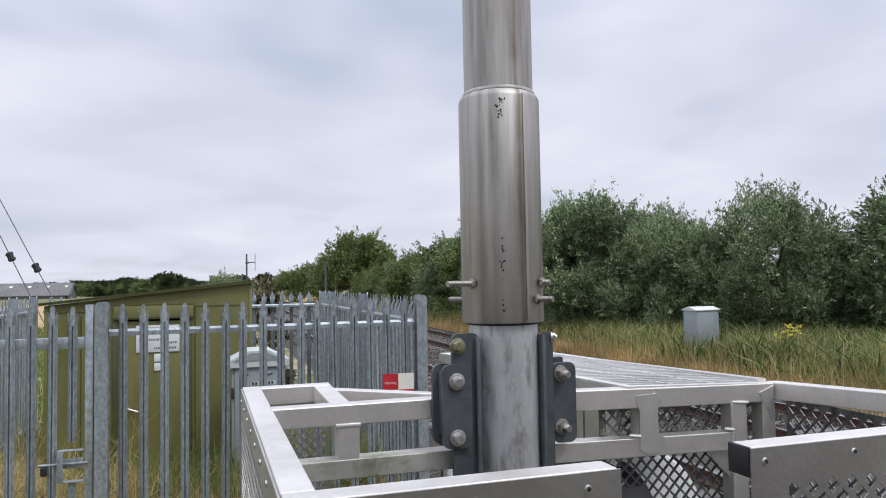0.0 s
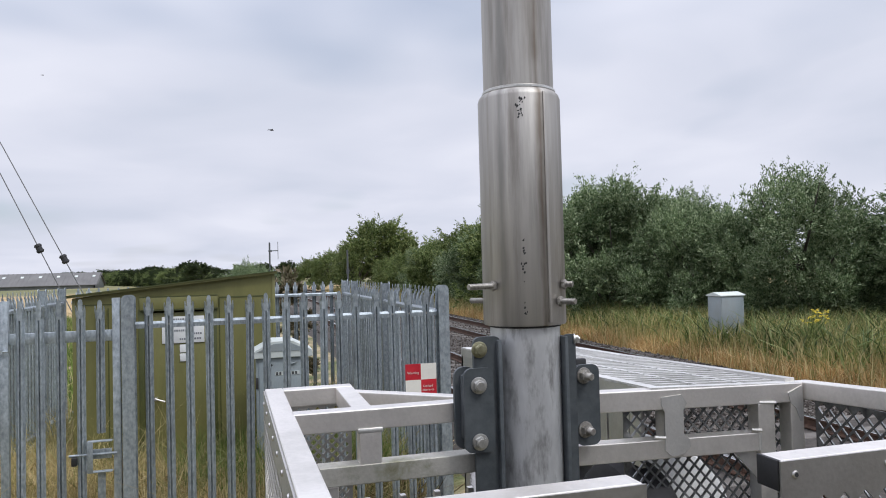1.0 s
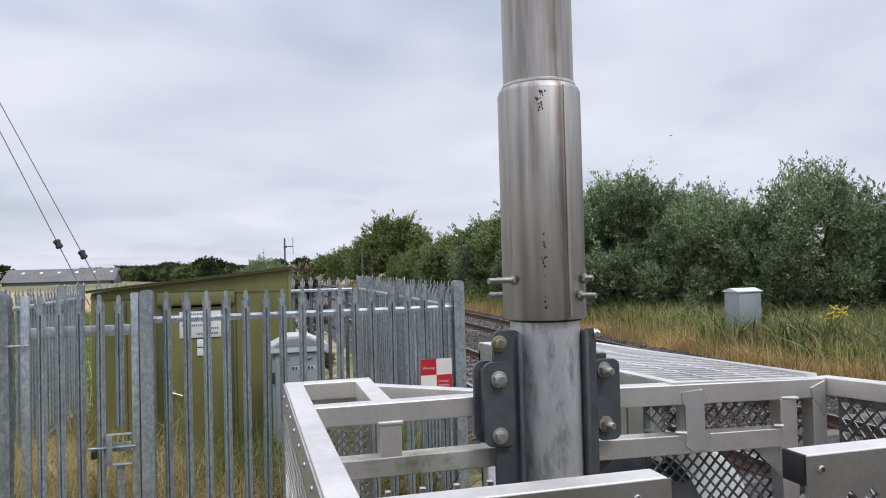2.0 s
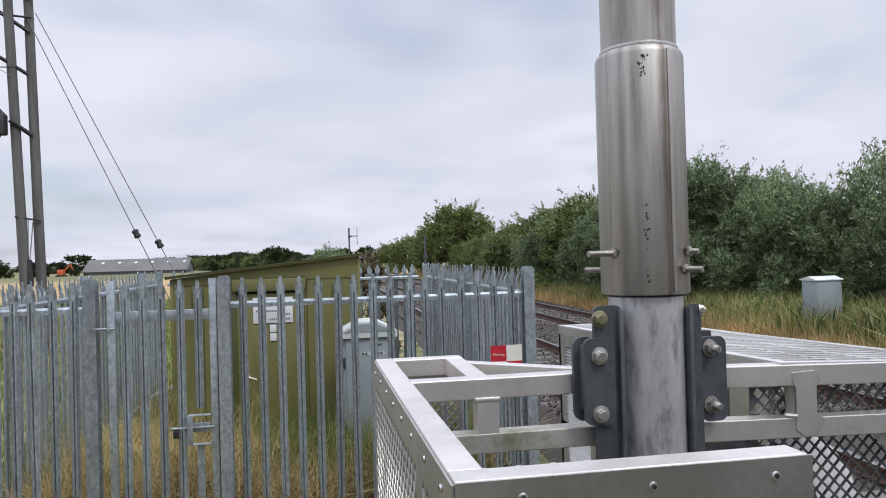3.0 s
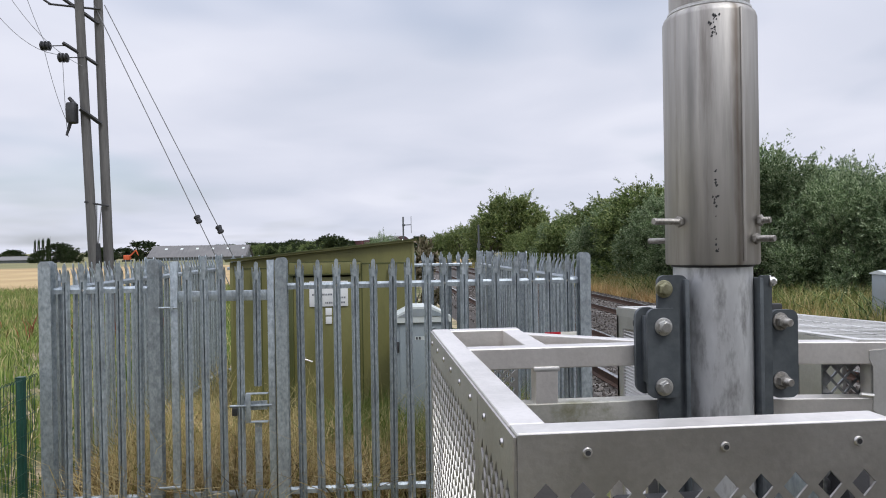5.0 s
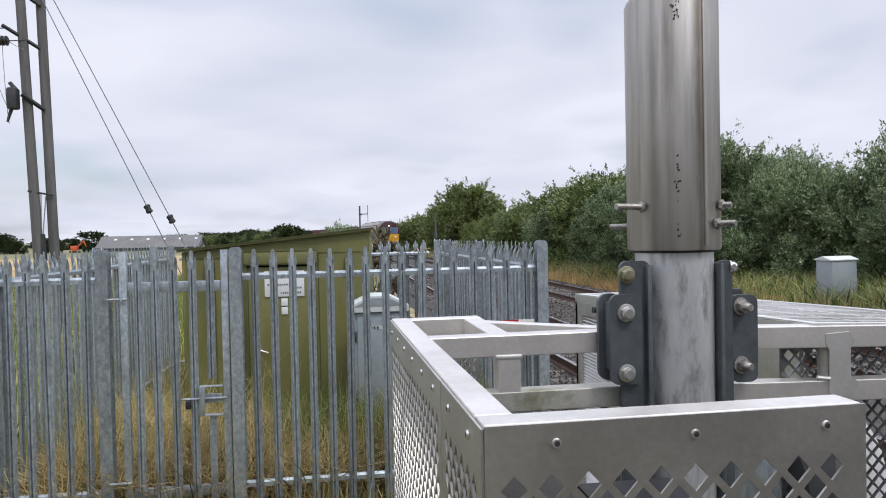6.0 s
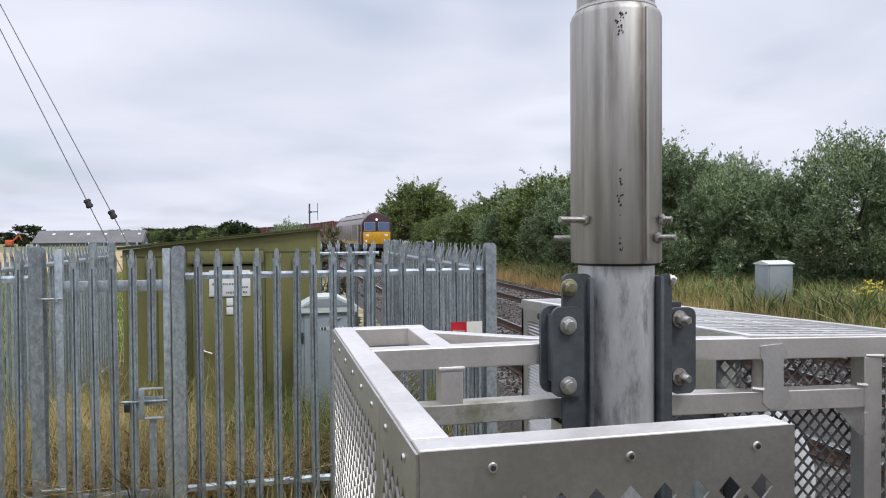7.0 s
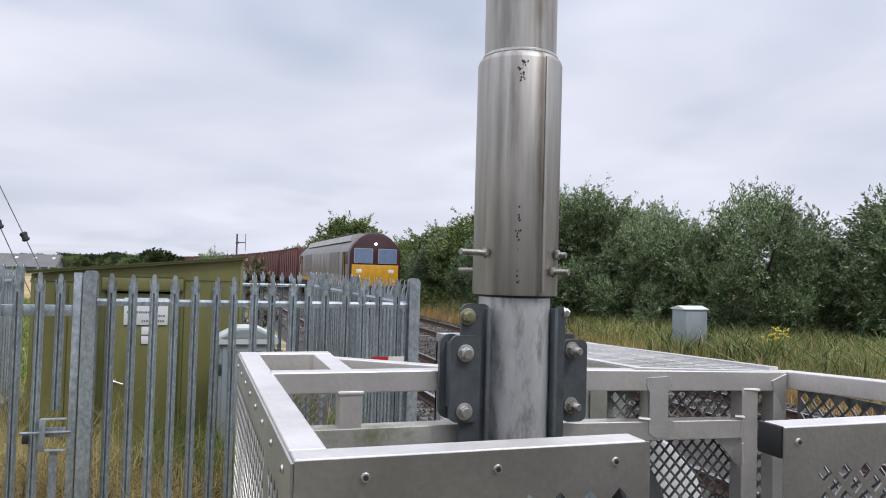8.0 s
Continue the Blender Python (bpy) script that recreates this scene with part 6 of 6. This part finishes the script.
def build_power_poles():
    p = thing("power_pole", (-9.6, 14.3, 0), "twin weathered wooden power poles with stay wires and switchgear", "power pole")
    b1, t1 = Vector((-9.48, 14.2, -0.4)), Vector((-9.90, 14.2, 11.0))
    b2, t2 = Vector((-9.20, 14.45, -0.4)), Vector((-9.46, 14.45, 11.0))

    def on(a, t, z):
        return a.lerp(t, (z - a.z) / (t.z - a.z))

    for a, t in ((b1, t1), (b2, t2)):
        part("pole", rod(a, t, 0.135, 0.115, n=20), WOOD, p, "weathered wooden pole")
    part("cross_arm", rod(on(b1, t1, 10.0) + Vector((-1.7, -0.16, 0.35)), on(b2, t2, 8.75) + Vector((0.05, -0.16, 0)), 0.05, n=4), DARK_METAL, p)
    part("cross_arm", rod(on(b1, t1, 9.75) + Vector((-1.6, -0.16, 0.1)), on(b2, t2, 9.75) + Vector((0.3, -0.16, 0)), 0.05, n=4), DARK_METAL, p)
    part("brace", rod(on(b1, t1, 9.15) + Vector((-0.75, -0.16, 0.05)), on(b2, t2, 9.15) + Vector((0.12, -0.16, 0)), 0.03, n=4), DARK_METAL, p)
    part("brace", rod(on(b1, t1, 9.2) + Vector((-0.7, -0.16, 0.0)), on(b1, t1, 9.75) + Vector((-1.5, -0.16, 0)), 0.03, n=4), DARK_METAL, p)
    part("arm", rod(Vector((-10.22, 14.03, 8.14)), Vector((-9.40, 14.25, 7.60)), 0.05, n=4), DARK_METAL, p)
    for q in (Vector((-10.66, 14.0, 8.04)), Vector((-10.20, 14.0, 7.72))):
        ins = part("insulator", rod(q - Vector((0.13, 0, 0.01)), q + Vector((0.13, 0, 0.01)), 0.09, n=12), DARK_METAL, p, "ribbed insulator")
        for k in (-0.09, 0, 0.09):
            part("insulator_disc", rod(q + Vector((k - 0.014, 0, 0)), q + Vector((k + 0.014, 0, 0)), 0.13, n=14), DARK_METAL, ins)
        part("insulator_rod", rod(q, q + Vector((0.5, 0.1, 0.04)), 0.015, n=6), DARK_METAL, p)
    g = Vector((-9.98, 13.98, 6.2))
    sw = part("switchgear", box(g.x - 0.13, g.x + 0.12, g.y - 0.15, g.y + 0.15, g.z - 0.28, g.z + 0.28, 0.05), DARK_METAL, p, "dark switch box")
    part("switch_arm", rod(g + Vector((-0.05, 0, -0.25)), g + Vector((-0.14, -0.05, -0.62)), 0.05, 0.03, n=8), DARK_METAL, sw)
    part("switch_top", rod(g + Vector((0.1, 0, 0.2)), g + Vector((-0.08, 0, 0.42)), 0.06, 0.05, n=8), DARK_METAL, sw)
    part("arm", rod(g + Vector((0.2, 0, 0.12)), on(b2, t2, 5.95) + Vector((0.02, -0.18, 0)), 0.06, n=4), DARK_METAL, p)
    part("tie_bar", rod(on(b1, t1, 3.75) + Vector((-0.1, -0.15, 0.02)), on(b2, t2, 3.66) + Vector((0.12, -0.15, 0)), 0.025, n=6), DARK_METAL, p)
    part("cable_box", rod((-9.46, 14.2, 1.9), (-9.46, 14.2, 2.62), 0.11, 0.07, n=10), DARK_METAL, p)
    wire([Vector((-9.48, 14.2, 2.6)), on(b1, t1, 3.7) + Vector((0.17, 0, 0))], 0.014, p)
    wire([Vector((-9.44, 14.2, 2.6)), on(b2, t2, 3.65) + Vector((-0.14, 0, 0))], 0.014, p)
    # drop leads
    for a, c, d in (((-11.3, 14.0, 9.9), (-10.62, 14.0, 8.0), 0.1), ((-10.7, 14.0, 7.95), (-10.1, 14.0, 5.9), 0.2), ((-10.22, 14.0, 7.65), (-10.1, 14.0, 5.55), 0.45), ((-12.4, 14.0, 9.6), (-10.2, 14.0, 7.8), 0.45), ((-11.9, 14.0, 9.9), (-9.7, 14.0, 7.5), 0.35), ((-14.5, 14, 9.05), (-9.9, 14, 9.75), 0.15)):
        wire(sag(a, c, d, 10), 0.008, p)
    # stays to the ground behind the hut
    for top, low, z in ((Vector((-9.47, 14.3, 9.27)), Vector((-6.756, 14.3, 3.257)), 3.257), (Vector((-9.20, 14.3, 9.28)), Vector((-6.162, 14.3, 2.966)), 2.966)):
        d = (low - top) * (top.z / (top.z - low.z))
        wire([top, top + d], 0.013, p, "stay_wire")
        m = top + d * ((top.z - z) / top.z)
        n = d.normalized()
        si = part("stay_insulator", rod(m - n * 0.12, m + n * 0.12, 0.08, n=12, bevel=0.02), DARK_METAL, p, "black stay insulator")
        for k in (-0.07, 0.07):
            part("collar", rod(m + n * (k - 0.02), m + n * (k + 0.02), 0.095, n=12), DARK_METAL, si)
    p.location += Vector((-0.17, 0, 0.1))




def build_barn():
    x0, x1, y0, y1 = -61.2, -36.8, 185.0, 197.0
    b = thing("barn", (-45, 185, 0), "long low grey farm barn with sheet roof and skylights", "barn")
    part("wall", box(x0, x1, y0, y0 + 0.3, -0.6, 0.95), DARK_BARN, b)
    part("wall", box(x0, x1, y1 - 0.3, y1, -0.6, 0.95), DARK_BARN, b)
    ym = (y0 + y1) / 2
    for x in (x0, x1 - 0.3):
        part("gable", prism([(y0, -0.6), (y1, -0.6), (y1, 0.95), (ym, 3.8), (y0, 0.95)], "x", x, x + 0.3), DARK_BARN, b, smooth=False)
    for ya, yb in ((y0 - 0.4, ym), (y1 + 0.4, ym)):
        r = prism([(ya, 0.78), (yb, 3.82), (yb, 3.94), (ya, 0.90)], "x", x0 - 0.4, x1 + 0.4)
        roof = part("roof", r, BARN_ROOF, b, "weathered fibre cement roof", smooth=False)
    for i in range(6):
        x = x0 + 3 + i * 4.0
        part("skylight", prism([(ym - 2.3, 2.80), (ym - 1.5, 3.18), (ym - 1.5, 3.26), (ym - 2.3, 2.88)], "x", x, x + 0.8), CABINET_TOP, roof, "pale skylight", smooth=False)
    for i in range(26):
        x = x0 + i * 1.0
        part("roof_rib", prism([(y0 - 0.4, 0.90), (ym, 3.94), (ym, 3.99), (y0 - 0.4, 0.95)], "x", x, x + 0.12), BARN_ROOF, roof, smooth=False)
    s = thing("farm_shed", (-95, 190, 0), "small low farm shed with pale roof across the field", "barn")
    part("wall", box(-101.5, -88.7, 190, 198, -0.6, 0.75), DARK_BARN, s)
    part("roof", prism([(189.6, 0.75), (198.4, 0.75), (194, 1.75)], "x", -101.9, -88.3), BARN_ROOF, s, smooth=False)
    d = thing("excavator", (-65.5, 183, 0), "small orange excavator working in the far field", "excavator")
    part("tracks", box(-66.8, -64.6, 182, 184, -0.3, 0.4, 0.15), UNDER, d)
    part("house", box(-66.5, -65.0, 182.2, 183.8, 0.4, 1.7, 0.15), ORANGE, d)
    part("boom", rod((-65.2, 183, 1.2), (-63.6, 183, 2.9), 0.2, 0.16, n=8), ORANGE, d)
    part("dipper", rod((-63.6, 183, 2.9), (-63.0, 183, 1.4), 0.16, 0.12, n=8), ORANGE, d)


DARK_BARN = surface("barn_wall", (0.10, 0.11, 0.11), (0.15, 0.16, 0.16), 0.4, 0.8)
BARN_ROOF = surface("barn_roof", (0.125, 0.122, 0.122), (0.185, 0.18, 0.176), 0.3, 0.85)
ORANGE = surface("orange_paint", (0.5, 0.09, 0.03), (0.6, 0.12, 0.04), 1.0, 0.5)


def build_far_mast():
    m = thing("signal_post", (0.9, 70, 0), "grey steel lineside post with antenna arm", "post")
    x, y = 0.90, 70.0
    part("post", rod((x, y, 0), (x, y, 5.75), 0.09, n=10), GALV_DARK, m)
    part("arm", rod((x, y, 4.86), (x + 0.85, y, 4.90), 0.05, n=8), GALV_DARK, m)
    part("arm_clamp", box(x - 0.12, x + 0.22, y - 0.12, y + 0.12, 4.76, 4.96, 0.02), GALV_DARK, m)
    part("antenna", rod((x + 0.85, y, 4.0), (x + 0.85, y, 5.8), 0.03, n=8), GALV_DARK, m)
    q = thing("marker_post", (8.95, 69.5, 0), "slim grey lineside post beyond the tracks", "post")
    part("post", rod((8.95, 69.5, 0), (8.95, 69.5, 4.8), 0.10, n=10), GALV_DARK, q)
    part("cap", rod((8.95, 69.5, 2.3), (8.95, 69.5, 2.8), 0.17, n=10), GALV_DARK, q)


def build_green_fence():
    """Welded mesh panels that run from the palisade corner back past the camera."""
    f = thing("mesh_fence", (-4.84, -0.2, 0), "dark green welded wire mesh fence meeting the palisade", "fence")
    fx = -4.84
    for y in (-0.23, -2.73):
        part("post", box(fx - 0.03, fx + 0.03, y - 0.03, y + 0.03, -0.05, 1.44, 0.006), GREEN_FENCE, f)
        part("post_cap", box(fx - 0.033, fx + 0.033, y - 0.033, y + 0.033, 1.44, 1.452, 0.004), GREEN_FENCE, f)
    wm = finish("upright_wire", rod((0, 0, 0.03), (0, 0, 1.43), 0.0026, n=6), GREEN_FENCE)
    hook = bmesh.new()
    rod((0, 0, 1.43), (0.018, 0, 1.455), 0.0026, n=6, bm=hook)
    rod((0.018, 0, 1.455), (0.03, 0, 1.43), 0.0026, n=6, bm=hook)
    hm = finish("wire_loop", hook, GREEN_FENCE)
    ys = [-0.075 - 0.04 * i for i in range(4)] + [-0.27 - 0.05 * i for i in range(49)]
    for y in ys:
        for name, me in (("upright_wire", wm), ("wire_loop", hm)):
            ob = new(name, me)
            ob.parent = f
            ob.location = Vector((fx + 0.034, y, 0)) - base_of(f)
    for z in [0.06 + 0.1525 * i for i in range(10)]:
        part("cross_wire", rod((fx + 0.039, -0.06, z), (fx + 0.039, -2.7, z), 0.0028, n=6), GREEN_FENCE, f)


build_power_poles()
build_barn()
build_far_mast()
build_green_fence()


# ---- birds ----
FEATHER = surface("dark_feathers", (0.02, 0.02, 0.022), (0.05, 0.048, 0.045), 30, 0.7)


def build_bird():
    """A small dark bird in level flight, its beak towards +x."""
    b = thing("bird", (0, 0, 0), "small dark bird flying across the sky", "bird", "birds")
    body = lathe(0, 0, [(0.004, -0.075), (0.016, -0.06), (0.026, -0.01), (0.024, 0.03), (0.015, 0.052), (0.016, 0.066), (0.010, 0.078), (0.002, 0.088)], 14)
    body.transform(pose(0, 0, 0, 0, 90, 0))
    part("body", body, FEATHER, b)
    for s in (-1, 1):
        wing = prism([(0.045, 0.0), (-0.02, 0.0), (-0.045, s * 0.07), (-0.06, s * 0.15), (-0.03, s * 0.12), (0.02, s * 0.06)], "z", 0.006, 0.010)
        part("wing", wing, FEATHER, b, smooth=False)
    part("tail", prism([(-0.06, -0.01), (-0.06, 0.01), (-0.13, 0.028), (-0.12, 0.0), (-0.13, -0.028)], "z", -0.002, 0.002), FEATHER, b, smooth=False)
    return b


BIRD = build_bird()
SECOND_BIRD = copy_thing(BIRD, Matrix.Identity(4))
SECOND_BIRD.scale = (0.6, 0.6, 0.6)


# ---- what moves ----
def line_x(y):
    return FAR_TRACK + bend(y)


BIRD_ROWS = [(0, (-8.55, -1.63, 4.68)), (0.5, (-5.18, 7.73, 6.0)), (0.7, (-3.84, 11.47, 6.53)), (1.0, (-0.84, 17.04, 7.17)), (1.2, (1.4, 20.76, 8.13)), (2.5, (36.0, 30.0, 9.5)), (5, (96.0, 46.0, 12.0)), (8, (170.0, 66.0, 14.0))]
SECOND_ROWS = [(0, (-10.17, 13.51, 11.43)), (0.7, (-9.55, 21.29, 10.85)), (1.0, (-9.28, 24.63, 10.6)), (1.2, (-9.03, 26.47, 11.82)), (2.5, (-27.0, 22.0, 14.0)), (5, (-62.0, 14.0, 17.0)), (8, (-104.0, 4.0, 20.0))]


def motions():
    def rows(gap, length):
        out = []
        for i in range(17):
            t = i * 0.5
            y = 29.5 + 27.0 * (8.0 - t) + gap
            x0, x1 = line_x(y), line_x(y + length)
            turn = math.degrees(math.atan2(-(x1 - x0), length))
            out.append((t, pose(x0, y, RAIL_Z, 0, 0, turn)))
        return out

    walk(LOCO, rows(0.0, 21.3))
    for i, w in enumerate(WAGONS):
        walk(w, rows(22.0 + i * 13.5, 13.2))
    walk(BIRD, [(t, pose(*p, 0, 0, 35)) for t, p in BIRD_ROWS])
    walk(SECOND_BIRD, [(t, pose(*p, 0, 0, 50)) for t, p in SECOND_ROWS])


motions()
